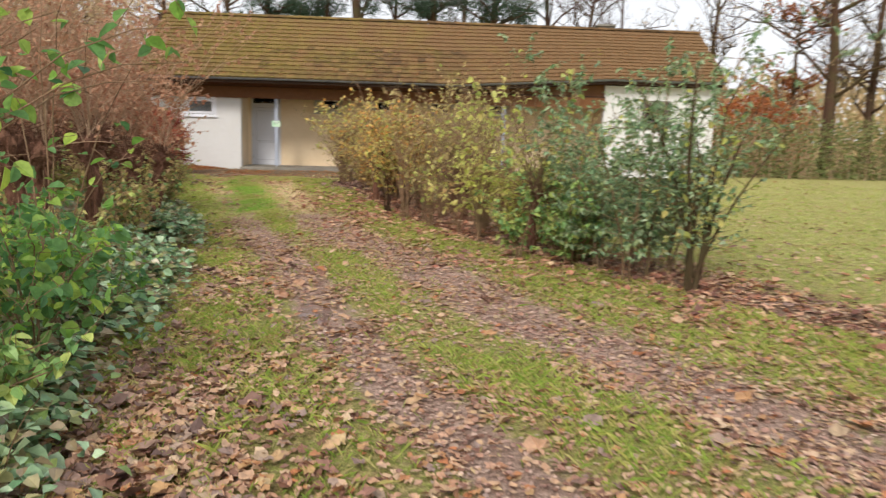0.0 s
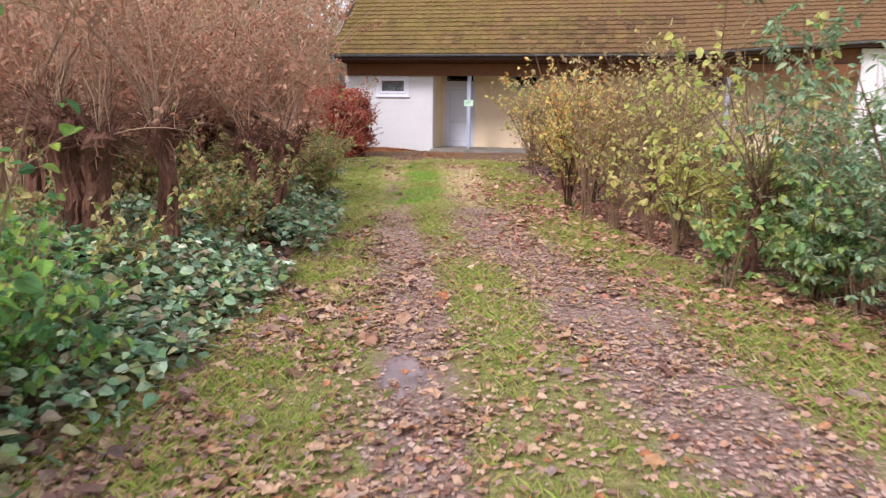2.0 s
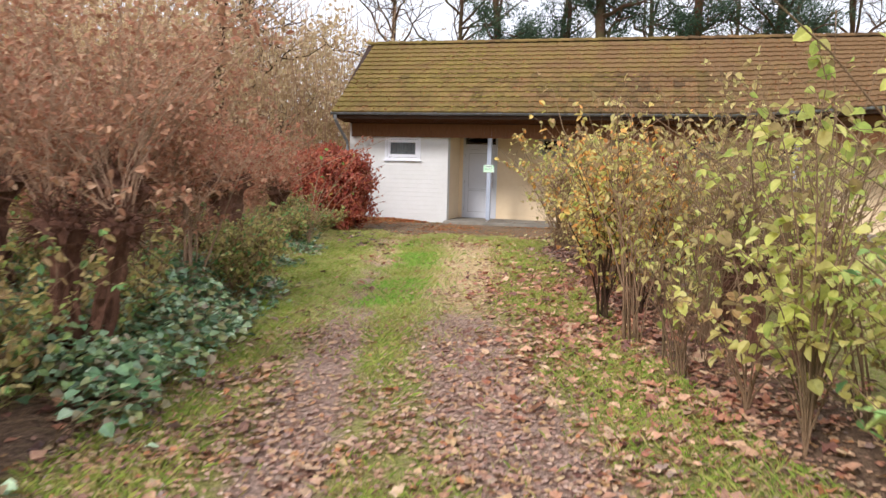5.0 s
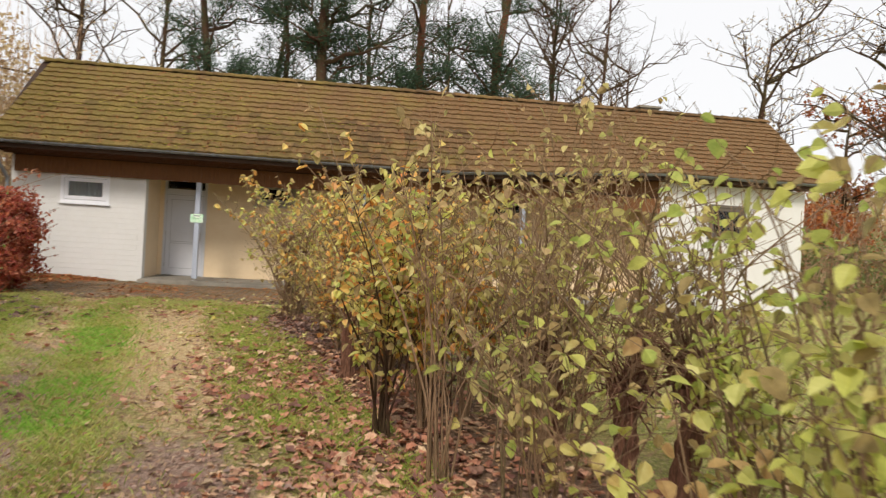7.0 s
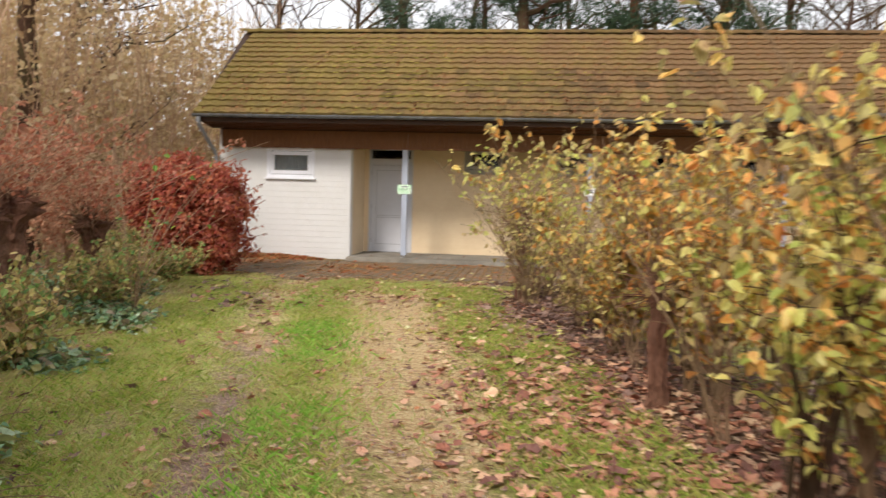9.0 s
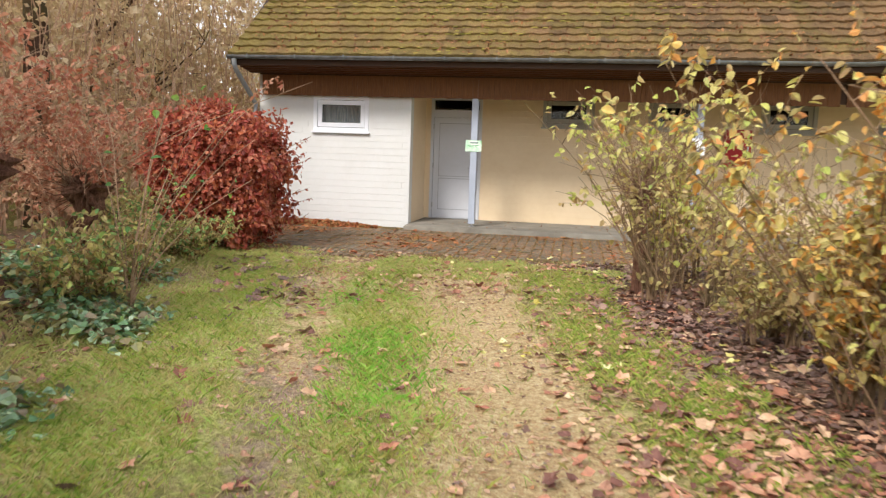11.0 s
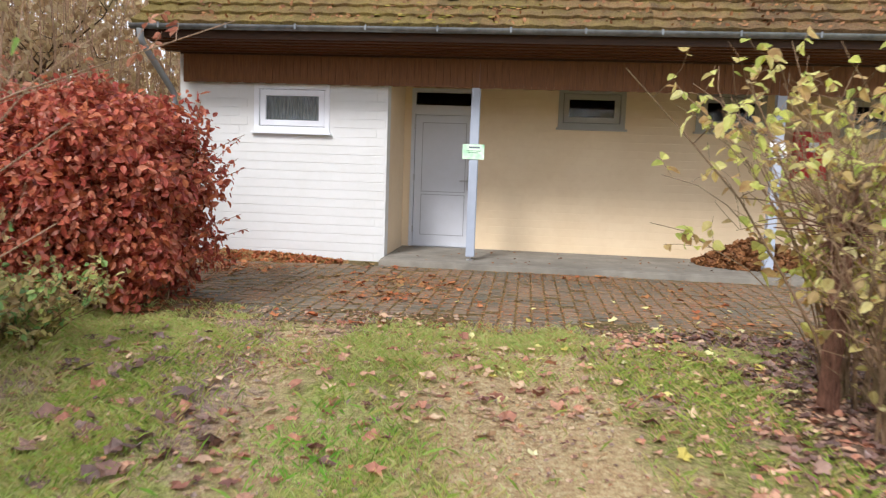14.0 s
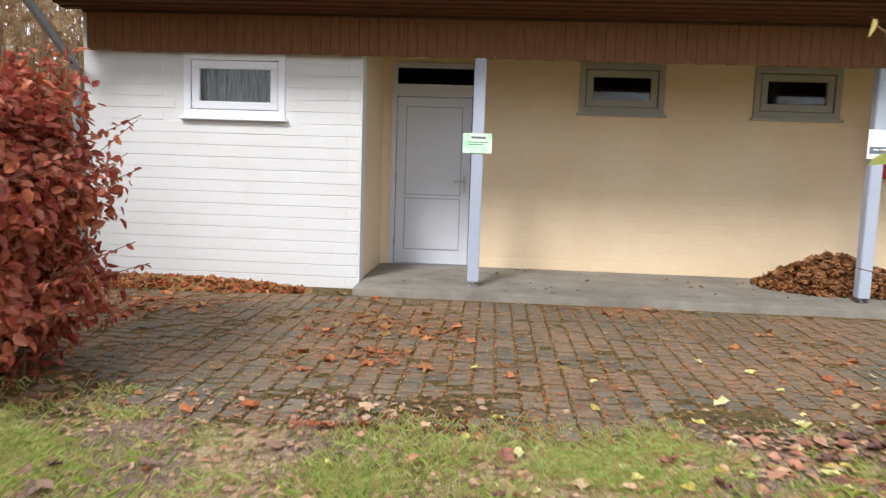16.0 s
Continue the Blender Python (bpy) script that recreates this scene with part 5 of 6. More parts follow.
def wood_mass(name, x0, x1, y0, y1, h, n, leaf, label, size=0.2, lo=0.0, power=0.8):
    """A far thicket: uneven body of leaf clumps over thin stems, nobody could count them."""
    x, y = rng.uniform(x0, x1, n), rng.uniform(y0, y1, n)
    top = h * (0.78 + 0.25 * smooth_noise(x, y, 0.7, 21) + 0.15 * smooth_noise(x, y, 2.2, 23))
    z = lo + (top - lo) * rng.uniform(0, 1, n) ** power
    P = np.stack([x, y, z], -1)
    D, N = unit(rng.normal(0, 1, (n, 3))), unit(rng.normal(0, 1, (n, 3)))
    L = size * rng.uniform(0.5, 1.2, n)
    V, F = chip_geo(P, D, N, L, L * 0.75)
    tagged(hang(name, raw_mesh(name, V, F), leaf), label, "woodland", kind="stuff")
    m = n // 40
    x, y = rng.uniform(x0, x1, m), rng.uniform(y0, y1, m)
    S = np.stack([x, y, np.zeros(m)], -1)[:, None] + shoots(np.zeros(3), m, h, 0.01, 0.2)
    V, F = tubes(S, 0.02 * np.linspace(1, 0.3, 6)[None] * rng.uniform(0.5, 1.5, (m, 1)), 3)
    tagged(hang(name + "_stems", raw_mesh(name, V, F), PINK_TWIG), "thin brown stems of the woodland edge", "woodland", kind="stuff")


wood_mass("woodland_edge", -24, -9.4, 19, 38, 8.0, 80000, DRY_BRUSH, "dense brown autumn woodland edge", 0.17)
wood_mass("far_woodland", -60, -22, -10, 70, 10, 14000, FAR_BROWN, "far brown autumn woodland", 0.7)
wood_mass("hedge", 12.8, 45, 28.6, 31.0, 2.7, 30000, HEDGE_LEAF, "long green and brown field hedge beyond the lawn", 0.15, 0.0, 1.3)
wood_mass("russet_copse", 15.0, 19.5, 33, 36, 4.2, 7000, FAR_ORANGE, "russet autumn bushes behind the hedge", 0.16)
wood_mass("far_copse", 20, 70, 40, 70, 7, 9000, FAR_BROWN, "far brown copse", 0.6)
wood_mass("back_woodland", -25, 20, 55, 75, 7, 12000, FAR_BROWN, "far brown woodland behind the building", 0.5)
wood_mass("rear_woodland", -40, 40, -45, -25, 9, 9000, FAR_BROWN, "brown woodland behind the start of the track", 0.7)


# ---- ground cover ----
def scatter(n, x0, x1, y0, y1, dens):
    x, y = rng.uniform(x0, x1, n), rng.uniform(y0, y1, n)
    k = dens(x, y) > rng.uniform(0, 1, n)
    return x[k], y[k]


def cover(name, n, area_box, dens, size, mat, label, lobed=False, lift=0.008, tilt=0.35):
    x, y = scatter(n, *area_box, dens)
    P = np.stack([x, y, ground_z(x, y) + rng.uniform(0.004, lift + 0.012, len(x))], -1)
    D, N = spin(len(P), tilt)
    L = size * rng.uniform(0.55, 1.25, len(P))
    V, F = lobed_geo(P, D, N, L) if lobed else chip_geo(P, D, N, L * 1.1, L * rng.uniform(0.55, 0.95, len(P)))
    tagged(hang(name, raw_mesh(name, V, F), mat), label, "leaf litter", kind="stuff")


def patch(x, y, s, seed, bias=0.5):
    return np.clip(bias + 0.9 * smooth_noise(x, y, s, seed), 0.04, 1)


def track_dens(x, y):
    inside = (x > at_y(LEFT_EDGE, y) - 0.2) & (x < at_y(RIGHT_EDGE, y) + 1.2)
    dry = 1 - 0.5 * bell(np.hypot((x - PUDDLE[0]) * 1.1, (y - PUDDLE[1]) * 0.6), 0.3)
    return inside * patch(x, y, 2.4, 31, 0.75) * patch(x, y, 7.0, 32, 0.7) * np.clip((15.5 - y) / 7, 0.14, 1) * dry * np.clip((y + 4) / 3, 0, 1) * (0.6 + 0.4 * np.maximum(bell(x - at_y(LEFT_EDGE, y) - 0.3, 0.7), np.clip((5 - y) / 3, 0, 1))) * (1 - 0.5 * bell(x - at_y(RIGHT_RUT, y), 0.4)) * (1 - 0.5 * bell(x - at_y(LEFT_RUT, y), 0.25))


def rut_dens(x, y):
    dry = 1 - 0.6 * bell(np.hypot((x - PUDDLE[0]) * 1.1, (y - PUDDLE[1]) * 0.6), 0.3)
    return (bell(x - at_y(RIGHT_RUT, y), 0.55) + 0.8 * bell(x - at_y(LEFT_RUT, y) - 0.05, 0.3)) * np.clip((14 - y) / 4, 0.0, 1) * dry * patch(x, y, 3.0, 37, 0.7)


def bed_dens(x, y):
    return np.clip(1.15 - np.abs(x - at_y(RIGHT_EDGE, y) - np.interp(y, [9, 16, 20], [0.0, -0.05, 0.6])) / 1.4, 0, 1) * patch(x, y, 2.0, 33, 0.75) * np.clip((y - 4) / 3, 0, 1)


def left_dens(x, y):
    return bell(x - at_y(LEFT_EDGE, y) - 0.15, 0.45) * patch(x, y, 2.5, 35, 0.55) * np.clip((17 - y) / 8, 0.2, 1)


cover("track_leaves", 190000, (-3, 6, -4.0, 17), track_dens, 0.046, LITTER, "fallen beige and brown leaves on the track", tilt=0.28)
cover("oak_leaves", 150000, (-3, 6, -4.0, 17), track_dens, 0.047, LITTER, "lobed tan oak leaves lying on the track", True, 0.012, 0.25)
cover("rut_leaves", 120000, (-3, 4, -4.0, 14), rut_dens, 0.037, RUT_LITTER, "small pinkish fallen leaves in the ruts", tilt=0.22)
cover("near_leaves", 9000, (-1.6, 1.6, -1.0, 5.2), lambda x, y: (x > at_y(LEFT_EDGE, y) - 0.2) * np.clip((5.2 - y) / 2, 0, 1) * bell(x - at_y(LEFT_EDGE, y) - 0.4, 0.9), 0.07, LITTER, "tan and brown oak leaves heaped beside the ivy", True, 0.03)
cover("near_dark_leaves", 1500, (-1.8, 1.2, -1.0, 5.2), lambda x, y: np.clip((5.2 - y) / 2, 0, 1) * bell(x - at_y(LEFT_EDGE, y) - 0.1, 0.6), 0.12, DARK_LITTER, "large wet mauve-brown leaves beside the ivy", True, 0.035)
cover("lobed_leaves", 5200, (-3, 6, -4.0, 17), track_dens, 0.10, LITTER, "large lobed fallen leaves on the track", True, 0.02)
cover("bed_leaves", 19000, (-3, 5, 4, 23), lambda x, y: bed_dens(x, y) * np.clip((19.5 - y) / 4, 0.06, 1), 0.085, RED_LITTER, "red-brown fallen leaves under the shrubs", True, 0.03)
cover("bed_dark_leaves", 22000, (-3, 3, 15, 23), lambda x, y: np.clip(1.15 - np.abs(x - at_y(RIGHT_EDGE, y) - 0.85) / 1.1, 0, 1) * patch(x, y, 2.0, 33, 0.7) * np.clip((y - 15.5) / 3, 0, 1), 0.07, DARK_LITTER, "dull mauve-brown leaves under the shrubs by the paving", True, 0.03)
cover("bed_small_leaves", 60000, (-3, 5, 4, 23), bed_dens, 0.07, RED_LITTER, "small red-brown fallen leaves under the shrubs")
cover("bank_leaves", 6500, (-6, 1.5, -3, 20), left_dens, 0.10, DARK_LITTER, "dark wet fallen leaves along the ivy bed", True, 0.02)
cover("bank_litter", 22000, (-13, 0.5, -4, 22.5), lambda x, y: (x < at_y(LEFT_EDGE, y) - 0.1) * 0.8 * np.clip((x + 13) / 5, 0, 1) * np.clip((y + 4) / 4, 0, 1), 0.085, RED_LITTER, "brown fallen leaves under the bank shrubs")
cover("grass_leaves", 3400, (-6, 0, 13, 23), lambda x, y: patch(x, y, 1.6, 41, 0.35) * (x > at_y(LEFT_EDGE, y)) * (x < at_y(RIGHT_EDGE, y)) * (0.3 + 0.35 * (y > 19)), 0.085, RED_LITTER, "scattered brown leaves on the grass", True, 0.02)
cover("grass_crumbs", 60000, (-6, 1, 8, 23.0), lambda x, y: patch(x, y, 2.0, 45, 0.5) * (x > at_y(LEFT_EDGE, y) - 0.4) * (x < at_y(RIGHT_EDGE, y) + 0.3) * 0.8, 0.03, LITTER, "small leaf fragments over the grass and sand")
cover("lawn_leaves", 40000, (2.5, 16, -2, 26), lambda x, y: (x > at_y(RIGHT_EDGE, y) + 0.6) * np.clip(1.0 - (x - at_y(RIGHT_EDGE, y)) / 9, 0.12, 1) * patch(x, y, 1.5, 47, 0.5), 0.085, LITTER, "scattered fallen leaves on the lawn")
cover("grey_leaves", 380, (-6.2, -3.6, 18.5, 22.3), lambda x, y: patch(x, y, 2.2, 69, 0.5) * bell(x - at_y(LEFT_EDGE, y) - 0.5, 0.7), 0.11, DARK_LITTER, "large dull fallen leaves in the grass by the bank", True, 0.025)
cover("edge_litter", 5000, (-6, -0.8, 20.6, 23.3), lambda x, y: patch(x, y, 2.6, 67, 0.5), 0.05, LITTER, "small tan leaves in the grass by the paving")
cover("yellow_leaves", 1000, (-4.5, 1.5, 18, 24.4), lambda x, y: np.clip((x + 4.2) / 2.4, 0.05, 1) * patch(x, y, 1.5, 43, 0.5) * 0.8, 0.066, YELLOW_LITTER, "pale yellow fallen leaves near the paving", True, 0.03)


def blades(name, n, area_box, dens, height, mat, label, width=0.0022):
    x, y = scatter(n, *area_box, dens)
    m = len(x)
    P = np.stack([x, y, ground_z(x, y) - 0.005], -1)
    a = rng.uniform(0, 2 * np.pi, m)
    h = height * rng.uniform(0.5, 1.3, m)
    S = np.stack([np.cos(a), np.sin(a), np.zeros(m)], -1) * width
    B = np.stack([rng.normal(0, 0.58, m), rng.normal(0, 0.58, m), np.zeros(m)], -1) * h[:, None]
    up = np.array([0, 0, 1.0]) * h[:, None]
    V = np.stack([P - S, P + S, P + S * 0.6 + up * 0.6 + B * 0.45, P + up * 0.9 + B * 1.1], 1).reshape(-1, 3)
    F = np.arange(m * 4).reshape(-1, 4)
    tagged(hang(name, raw_mesh(name, V, F), mat), label, "grass", kind="stuff")


def turf_dens(x, y):
    off = np.minimum(np.abs(x - at_y(RIGHT_RUT, y)) / 0.55, np.abs(x - at_y(LEFT_RUT, y)) / 0.4)
    inside = (x > at_y(LEFT_EDGE, y) - 0.1) & (x < at_y(RIGHT_EDGE, y) + 0.1)
    return inside * np.clip(off - 0.6, 0.05, 1) * np.clip(0.5 + 0.8 * smooth_noise(x, y, 2.2, 51) + 0.8 * smooth_noise(x, y, 7.5, 52), 0.05, 1)


def lush_dens(x, y):
    mid = (at_y(RIGHT_RUT, y) + at_y(LEFT_RUT, y)) / 2 - 0.3
    return np.maximum(bell(x - mid, 0.55), 0.95 * bell(x - at_y(LEFT_EDGE, y) - 0.65, 0.8)) * np.clip((y - 12.0) / 3, 0, 1) * np.clip(0.36 + 1.1 * smooth_noise(x, y, 1.9, 53) + 0.9 * smooth_noise(x, y, 6.5, 54), 0.02, 1) * np.clip((21.5 - y) / 3, 0.18, 1) * (1 - 0.6 * bell(x - at_y(LEFT_RUT, y), 0.3))


blades("track_grass", 780000, (-6, 6, -3, 22.4), turf_dens, 0.06, GRASS, "short worn grass between and beside the ruts")
blades("lush_grass", 330000, (-6, -0.5, 12.0, 22.3), lush_dens, 0.046, LUSH_GRASS, "fresh bright green grass along the middle")
blades("vivid_grass", 60000, (-5, -1.0, 13.5, 20.8), lambda x, y: bell(x - (at_y(RIGHT_RUT, y) + at_y(LEFT_RUT, y)) / 2 + 0.3, 0.42) * np.clip(0.15 + 1.6 * smooth_noise(x, y, 2.1, 53), 0.0, 1) * np.clip((20.8 - y) / 2, 0, 1), 0.07, VIVID_GRASS, "vivid green tufts along the middle of the track")
blades("edge_grass", 260000, (-7.2, -0.8, 21.3, 23.2), lambda x, y: np.clip(0.25 + 1.2 * smooth_noise(x, y, 3.2, 55) + 0.8 * smooth_noise(x, y, 8.0, 56), 0.02, 1) * bell(y - 22.25 - 0.15 * np.sin(x * 2), 0.5) * (1 - bell(x + 4.55, 0.3) * 0.9), 0.052, LUSH_GRASS, "green grass along the paving edge")
blades("bank_grass", 120000, (-7.5, -2.5, 11, 22.5), lambda x, y: bell(x - at_y(LEFT_EDGE, y) + 0.1, 0.8) * patch(x, y, 2.0, 57, 0.6), 0.05, LUSH_GRASS, "tufted green grass at the foot of the bank")
blades("bank_tufts", 70000, (-9, -3.0, 9, 22.5), lambda x, y: (x < at_y(LEFT_EDGE, y) - 0.15) * patch(x, y, 2.4, 59, 0.4), 0.11, DRY_GRASS, "tall pale grass tufts on the bank")
blades("lawn_grass", 90000, (2.0, 16, 3, 27), lambda x, y: (x > at_y(RIGHT_EDGE, y) + 0.7) * np.clip(1.1 - (y - 3) / 26, 0.2, 1), 0.05, GRASS, "short mown lawn grass")

# puddle
a = np.linspace(0, 2 * np.pi, 41)[:-1]
V = np.stack([PUDDLE[0] + 0.38 * np.cos(a), PUDDLE[1] + 0.62 * np.sin(a), np.full(40, -0.082)], -1)
me = bpy.data.meshes.new("puddle")
me.from_pydata(V.tolist(), [], [list(range(40))])
tagged(hang("puddle", me, WATER), "shallow muddy puddle in the left rut", "puddle", kind="structure")


# ---- leaf heaps ----
def heap(name, x, y, z, rx, ry, h, n, mat, size, label):
    s = thing(name, x, y, z, label, "leaf heap")
    u = rng.uniform(0, 1, n) ** 0.5
    a = rng.uniform(0, 2 * np.pi, n)
    px, py = rx * u * np.cos(a), ry * u * np.sin(a)
    pz = h * (1 - u ** 1.6) * rng.uniform(0.75, 1.05, n) + 0.01
    P = np.stack([px, py, pz], -1)
    D, N = spin(n, 0.8)
    L = size * rng.uniform(0.6, 1.2, n)
    V, F = lobed_geo(P, D, N, L)
    hang("leaves", raw_mesh("leaves", V, F), mat, s)
    K, R = 12, 5
    ang = np.arange(K) * 2 * np.pi / K
    uu = np.linspace(1, 0.05, R)
    V = np.concatenate([np.stack([rx * 0.93 * w * np.cos(ang), ry * 0.93 * w * np.sin(ang), np.full(K, h * 0.85 * (1 - w ** 1.6))], -1) for w in uu])
    idx = np.arange(K * R).reshape(R, K)
    F = np.stack([idx[:-1], np.roll(idx, -1, 1)[:-1], np.roll(idx, -1, 1)[1:], idx[1:]], -1).reshape(-1, 4)
    hang("heap_body", raw_mesh("heap_body", V, F, True), mat, s)


heap("leaf_pile", 0.35, 27.75, 0.10, 0.85, 0.6, 0.36, 1700, PILE_LEAF, 0.10, "raked pile of brown leaves against the wall")
heap("leaf_drift", -6.9, 26.62, 0.0, 1.5, 0.32, 0.09, 1500, RUST_LITTER, 0.08, "drift of rust-red leaves along the wall foot")

# ---- small pieces of the setting ----
def piece_mesh(name, w, d, h, bevel=0.006, along=False):
    bm = bmesh.new()
    bmesh.ops.create_cube(bm, size=1.0)
    for v in bm.verts:
        v.co = Vector((v.co.x * w, v.co.y * d, v.co.z * h))
    top = [e for e in bm.edges if all(v.co.z > 0 for v in e.verts) and (not along or abs(e.verts[0].co.x - e.verts[1].co.x) > 1e-5)]
    bmesh.ops.bevel(bm, geom=top, offset=bevel, segments=1, affect="EDGES")
    me = bpy.data.meshes.new(name)
    bm.to_mesh(me)
    bm.free()
    return me


def join_pieces(name, me, mats, material, parent):
    """Many alike pieces in one mesh."""
    n = len(me.vertices)
    co = np.empty(n * 3)
    me.vertices.foreach_get("co", co)
    co = np.c_[co.reshape(-1, 3), np.ones(n)]
    faces = [tuple(p.vertices) for p in me.polygons]
    V, F = [], []
    for k, m in enumerate(mats):
        V.append((co @ np.array(m).T)[:, :3])
        F += [tuple(i + k * n for i in f) for f in faces]
    out = bpy.data.meshes.new(name)
    out.from_pydata(np.concatenate(V).tolist(), [], F)
    ob = hang(name, out, material, parent)
    return tagged(ob, kind="stuff")


def lay(name, me, mats, material, parent, near):
    """Lays pieces: the near ones as objects of their own, the others joined."""
    if not me.materials:
        me.materials.append(material)
    far = []
    count = 0
    for m in mats:
        if near(m.translation) and count < 300:
            o = new(name, me)
            o.parent = parent
            o.matrix_basis = m
            count += 1
        else:
            far.append(m)
    if far:
        join_pieces(name + "_field", me, far, material, parent)


def jig(s):
    return float(rng.normal(0, s))


# paving of small blocks
PX0, PX1, PY0, PY1 = -8.6, 9.0, 22.72, 26.50
paving = thing("paving", 0.0, 0.0, 0.0, "mossy block paving with leaf crumbs in the joints", "paving", kind="structure")
paver = piece_mesh("paver", 0.133, 0.096, 0.06, 0.007)
mats = []
for j in range(int((PY1 - PY0) / 0.112)):
    for i in range(int((PX1 - PX0) / 0.15)):
        x, y = PX0 + 0.075 + i * 0.15, PY0 + 0.056 + j * 0.112 + (0.056 if i % 2 else 0)
        if y < PY0 + 0.45 and 0.9 * smooth_noise(x, y, 3.0, 61) + 0.35 > (y - PY0) / 0.3 or math.hypot(x + 6.85, y - 23.1) < 0.7:
            continue
        mats.append(pose(x, y, -0.0135 + jig(0.004), jig(0.9), jig(0.9), jig(2.2)))
lay("paver", paver, mats, PAVER, paving, lambda p: -4.9 < p.x < -2.4 and p.y < 24.9)


def rust_dens(x, y):
    return patch(x, y, 2.6, 63, 0.18) * patch(x, y, 7.0, 62, 0.5) * np.clip((0.5 - x) / 5, 0.3, 1)


def crumbs(name, n, dens, size, mat, label, lobed):
    x, y = scatter(n, -8, 5, 22.7, 26.5, dens)
    P = np.stack([x, y, np.full(len(x), 0.02) + rng.uniform(0, 0.012, len(x))], -1)
    D, N = spin(len(P), 0.25)
    L = size * rng.uniform(0.5, 1.3, len(P))
    V, F = lobed_geo(P, D, N, L) if lobed else chip_geo(P, D, N, L, L * 0.36)
    tagged(hang(name, raw_mesh(name, V, F), mat), label, "leaf litter", kind="stuff")


crumbs("paving_leaves", 3800, rust_dens, 0.085, RUST_LITTER, "rust-coloured leaves scattered on the paving", True)
crumbs("paving_tan_crumbs", 40000, lambda x, y: patch(x, y, 2.3, 64, 0.3), 0.03, JOINT_LITTER, "tan leaf crumbs over the paving", False)

# crumbs gathered along the joints of the blocks
near = np.array([(p.translation.x, p.translation.y) for p in mats if -7.5 < p.translation.x < 4.5])
pick = near[rng.integers(0, len(near), 46000)]
along = rng.random(len(pick)) < 0.6
side = rng.choice([-1.0, 1.0], len(pick))
x = pick[:, 0] + np.where(along, rng.uniform(-0.075, 0.075, len(pick)), side * 0.075) + rng.normal(0, 0.008, len(pick))
y = pick[:, 1] + np.where(along, side * 0.056, rng.uniform(-0.056, 0.056, len(pick))) + rng.normal(0, 0.006, len(pick))
keep = rng.random(len(pick)) < patch(x, y, 1.1, 66, 0.7)
P = np.stack([x, y, 0.018 + rng.uniform(0, 0.008, len(x))], -1)[keep]
D, N = spin(len(P), 0.2)
L = 0.032 * rng.uniform(0.5, 1.4, len(P))
V, F = chip_geo(P, D, N, L, L * 0.3)
tagged(hang("joint_crumbs", raw_mesh("joint_crumbs", V, F), JOINT_LITTER), "tan crumbs gathered in the paving joints", "leaf litter", kind="stuff")
crumbs("paving_crumbs", 150000, rust_dens, 0.042, RUST_LITTER, "brown leaf crumbs over the paving", False)


# painted bricks
def bricks(wall, x0, x1, y, z0, z1, holes, material, near, proud=0.0035):
    brick = piece_mesh("brick", 0.2499, 0.116, 0.010, 0.002, True)
    half = piece_mesh("brick", 0.1249, 0.116, 0.010, 0.002, True)
    mats, halves = [], []
    for j in range(int((z1 - z0) / 0.125)):
        z = z0 + 0.0625 + j * 0.125
        x = x0 + (0.0 if j % 2 else -0.125)
        while x < x1 - 0.05:
            a, b = max(x, x0), min(x + 0.25, x1)
            w = b - a
            cx = (a + b) / 2
            blocked = any(a < h[1] + 0.02 and b > h[0] - 0.02 and z + 0.06 > h[2] - 0.02 and z - 0.06 < h[3] + 0.02 for h in holes)
            if not blocked and w > 0.09:
                m = pose(cx - HX, y - HY + 0.005 - proud + jig(proud * 0.04), z + jig(0.0012), 90 + jig(0.12), 0, 0)
                (mats if w > 0.2 else halves).append(m)
            x += 0.25
    lay("brick", brick, mats, material, wall, near)
    if halves:
        lay("half_brick", half, halves, material, wall, near)


bricks(wl_l, XL + 0.25, BL, YF, 0.0, 2.5, [W1], WHITE_WALL, lambda p: True, 0.007)
bricks(wl_c, BL + 0.02, BR, YB, 0.1, 2.75, [W2, W3, W4, W5, DOOR], CREAM_WALL, lambda p: p.x + HX < -0.6, 0.002)
bricks(wl_r, BR, XR, YF, 0.0, 3.25, [W6], WHITE_WALL, lambda p: False)


# roof tiles
def tile_mesh():
    """A pan tile with a rolled side and a thick front lip."""
    n = 7
    xs = np.linspace(-0.155, 0.155, n)
    prof = 0.007 * np.cos((xs + 0.155) / 0.31 * 2 * np.pi) + 0.007
    V, F = [], []
    for y, lift in ((-0.19, 0.056), (0.21, 0.0)):
        for x, p in zip(xs, prof):
            V.append((x, y, p * 1.3 + lift))
    for x, p in zip(xs, prof):
        V.append((x, -0.19, p + 0.004))
    for i in range(n - 1):
        F.append((i, i + 1, n + i + 1, n + i))
        F.append((2 * n + i, 2 * n + i + 1, i + 1, i))
    me = bpy.data.meshes.new("roof_tile")
    me.from_pydata(V, [], F)
    return me


tile_me = tile_mesh()
mats = []
rows = 15
step = (SLOPE - 0.12) / rows
cols = int((XR - XL + 0.32) / 0.30)
for j in range(rows):
    for i in range(-1, cols + 1):
        x = XL - 0.16 + 0.15 + i * 0.30
        sj = (0.15 + j * step) / SLOPE
        if x - 0.12 < XL - 0.16 - 0.26 * sj or x > XR + 0.1:
            continue
        p = slope_point(x, (0.15 + j * step) / SLOPE, 0.004)
        mats.append(Matrix.Translation((p.x - HX, p.y - HY, p.z)) @ pose(0, 0, 0, math.degrees(PITCH) + jig(0.7), jig(0.8), jig(0.8)))
lay("roof_tile", tile_me, mats, ROOF_TILE, roof, lambda p: p.x + HX < 3.0 and p.z < 4.4)
ridge_me = bpy.data.meshes.new("ridge_tile")
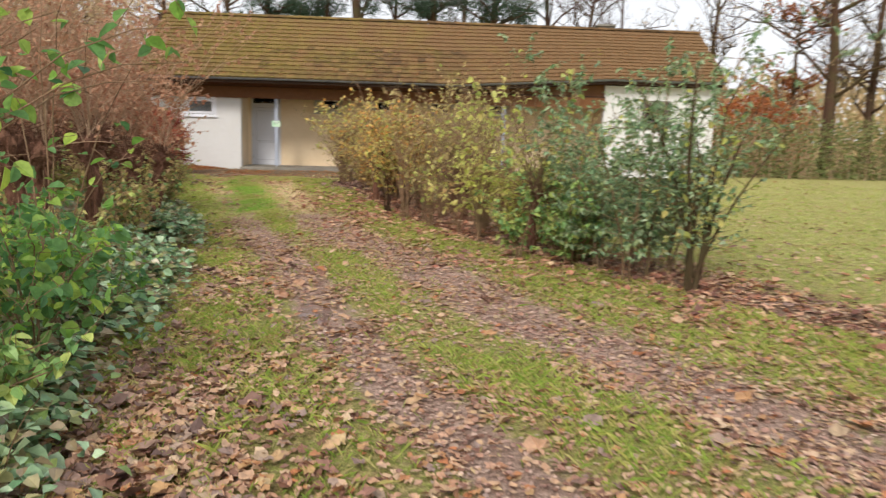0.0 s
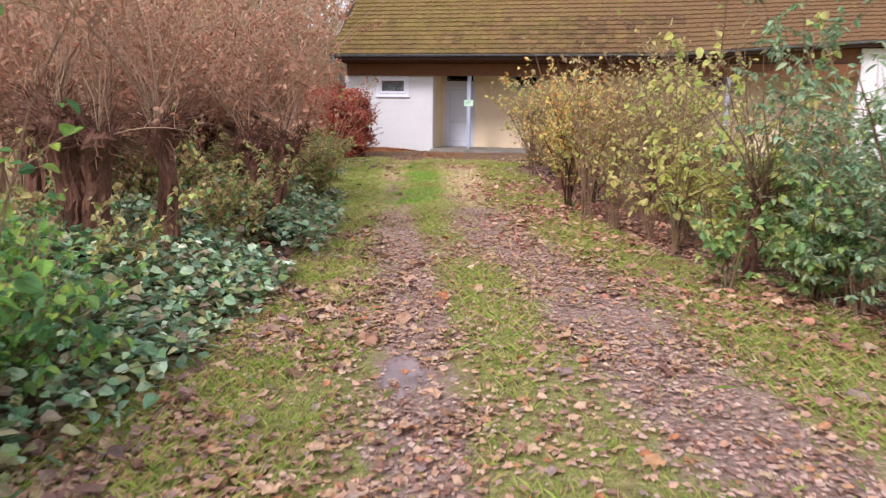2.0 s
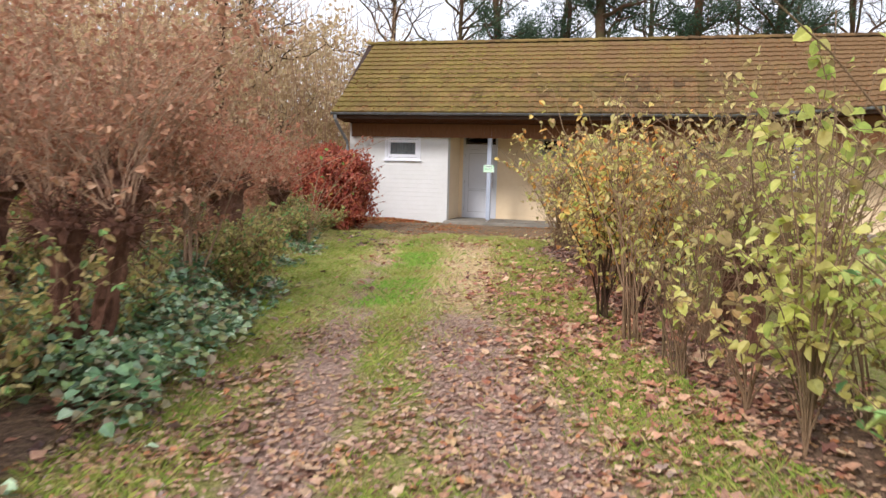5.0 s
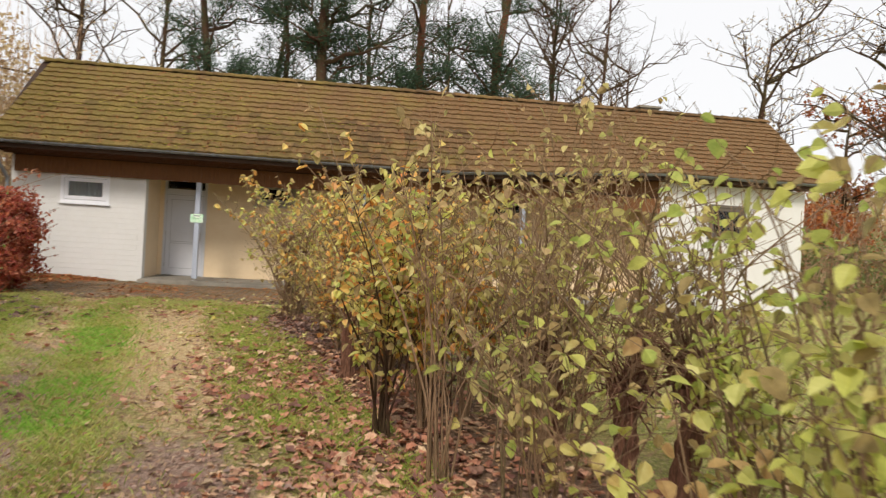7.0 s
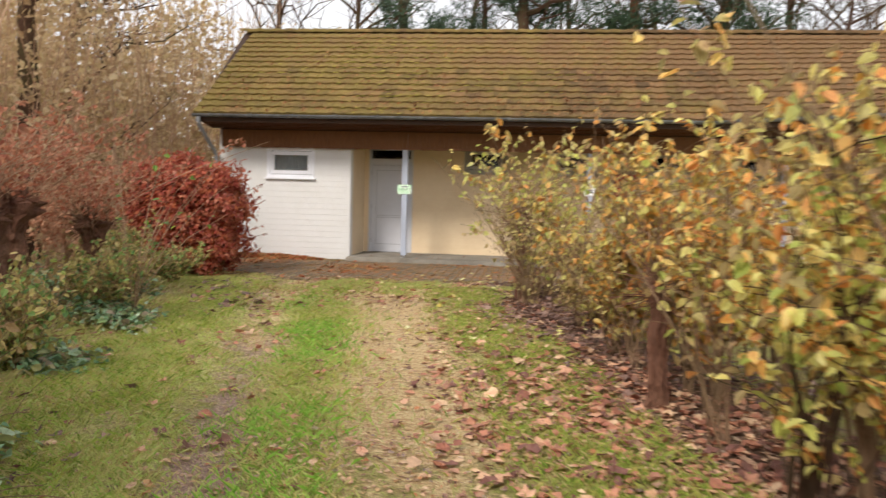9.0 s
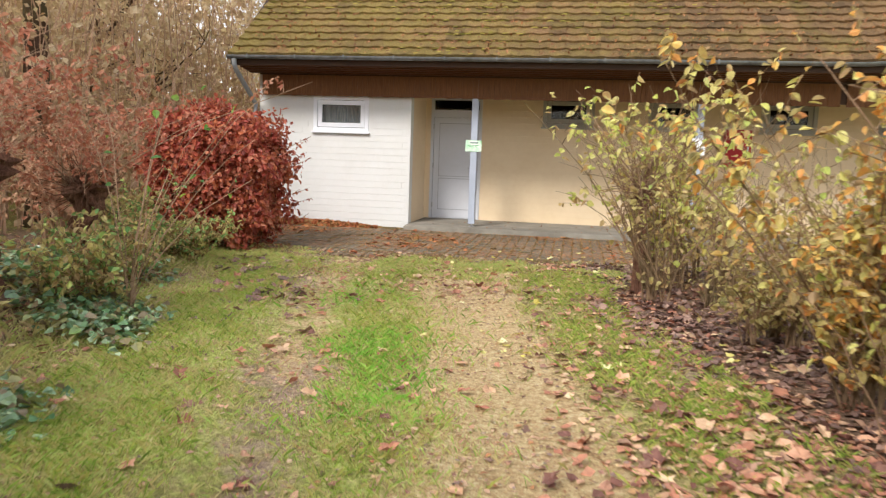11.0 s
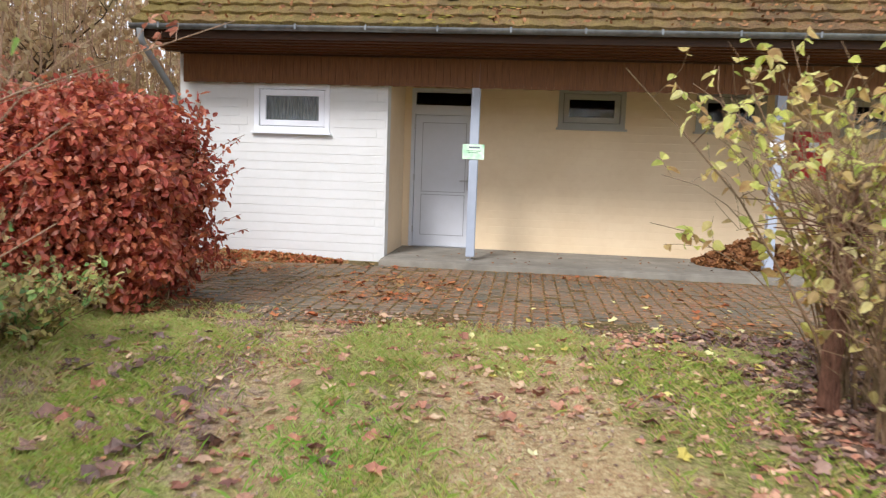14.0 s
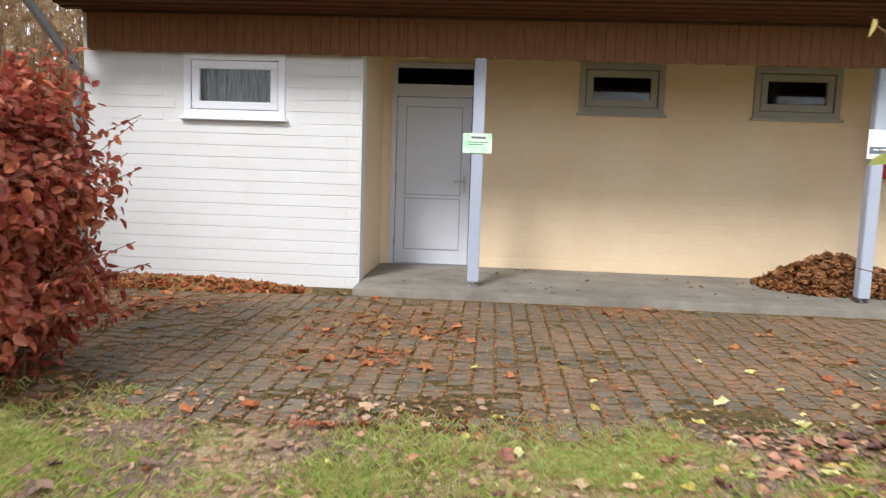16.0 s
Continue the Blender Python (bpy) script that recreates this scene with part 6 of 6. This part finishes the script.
aa = np.linspace(0, math.pi, 9)
V = [(x, 0.13 * math.cos(t), 0.10 * math.sin(t)) for x in (-0.2, 0.2) for t in aa]
ridge_me.from_pydata(V, [], [(i, i + 1, 9 + i + 1, 9 + i) for i in range(8)])
lay("ridge_tile", ridge_me, [pose(XL - 0.42 + 0.18 + i * 0.37 - HX, RIDGE_Y - HY, RIDGE_Z + 0.0, 0, 3 + jig(1), jig(1)) for i in range(56)], ROOF_TILE, roof, lambda p: True)

# moss cushions along the tile edges
n = 13000
mx = rng.uniform(XL - 0.1, XR + 0.1, n)
mrow = rng.integers(0, rows, n)
ms = (mrow * step + rng.normal(0.0, 0.05, n).clip(-0.06, 0.3)) / SLOPE
keep = (smooth_noise(mx, ms * 5, 1.1, 71) + 0.4 - 0.06 * (mx + 8) > rng.uniform(0, 1, n)) & (ms > 0.0) & (ms < 0.97)
mx, ms = mx[keep], ms[keep]
se = np.array([eave_s(x) for x in mx])
ms = se + (1 - se) * ms
nrm = np.array([0, -math.sin(PITCH), math.cos(PITCH)])
C = np.stack([mx - HX, EAVE_Y + (RIDGE_Y - EAVE_Y) * ms - HY, EAVE_Z + (RIDGE_Z - EAVE_Z) * ms], -1) + nrm * 0.03
r = rng.uniform(0.02, 0.065, len(C))[:, None]
oct_v = np.array([(1, 0, 0), (0, 1, 0), (-1, 0, 0), (0, -1, 0), (0.5, 0.5, 0.6), (-0.5, 0.5, 0.6), (-0.5, -0.5, 0.6), (0.5, -0.5, 0.6)])
V = C[:, None] + r[:, None] * oct_v[None] * rng.uniform(0.7, 1.3, (len(C), 8, 1)) * np.array([1.2, 1.0, 0.6])
F = np.array([(0, 1, 5, 4), (1, 2, 6, 5), (2, 3, 7, 6), (3, 0, 4, 7), (4, 5, 6, 7)])
F = (np.arange(len(C))[:, None, None] * 8 + F[None]).reshape(-1, 4)
tagged(hang("moss", raw_mesh("moss", V.reshape(-1, 3), F, True), MOSS, roof, "yellow-green moss cushions"), kind="stuff")


# leaves on the roof and on the slab
n = 5200
lx, ls = rng.uniform(XL, XR, n), rng.uniform(0.01, 0.97, n) ** 1.3
lz = np.array([eave_s(x) for x in lx])
ls = lz + (1 - lz) * ls
C = np.stack([lx - HX, EAVE_Y + (RIDGE_Y - EAVE_Y) * ls - HY, EAVE_Z + (RIDGE_Z - EAVE_Z) * ls], -1) + nrm * 0.05
D = unit(np.stack([rng.normal(0, 1, n), rng.normal(0, 0.6, n), rng.normal(0, 0.6, n)], -1))
N = nrm + rng.normal(0, 0.3, (n, 3))
L = rng.uniform(0.04, 0.085, n)
V, F = leaf_geo(C, D, unit(N), L, L * 0.6, 0.12, -0.1)
tagged(hang("roof_leaves", raw_mesh("roof_leaves", V, F), PILE_LEAF, roof, "brown leaves caught on the tiles"), kind="stuff")
n = 150
P = np.stack([rng.uniform(BL + 0.1, 3.0, n), YB - 0.1 - 1.7 * rng.uniform(0, 1, n) ** 0.7, np.full(n, 0.108)], -1)
D, N = spin(n, 0.3)
L = rng.uniform(0.02, 0.07, n)
V, F = leaf_geo(P, D, N, L, L * 0.6, 0.1, -0.1)
tagged(hang("slab_leaves", raw_mesh("slab_leaves", V, F), PILE_LEAF), "few dry leaves scattered on the porch slab", "leaf litter", kind="stuff")
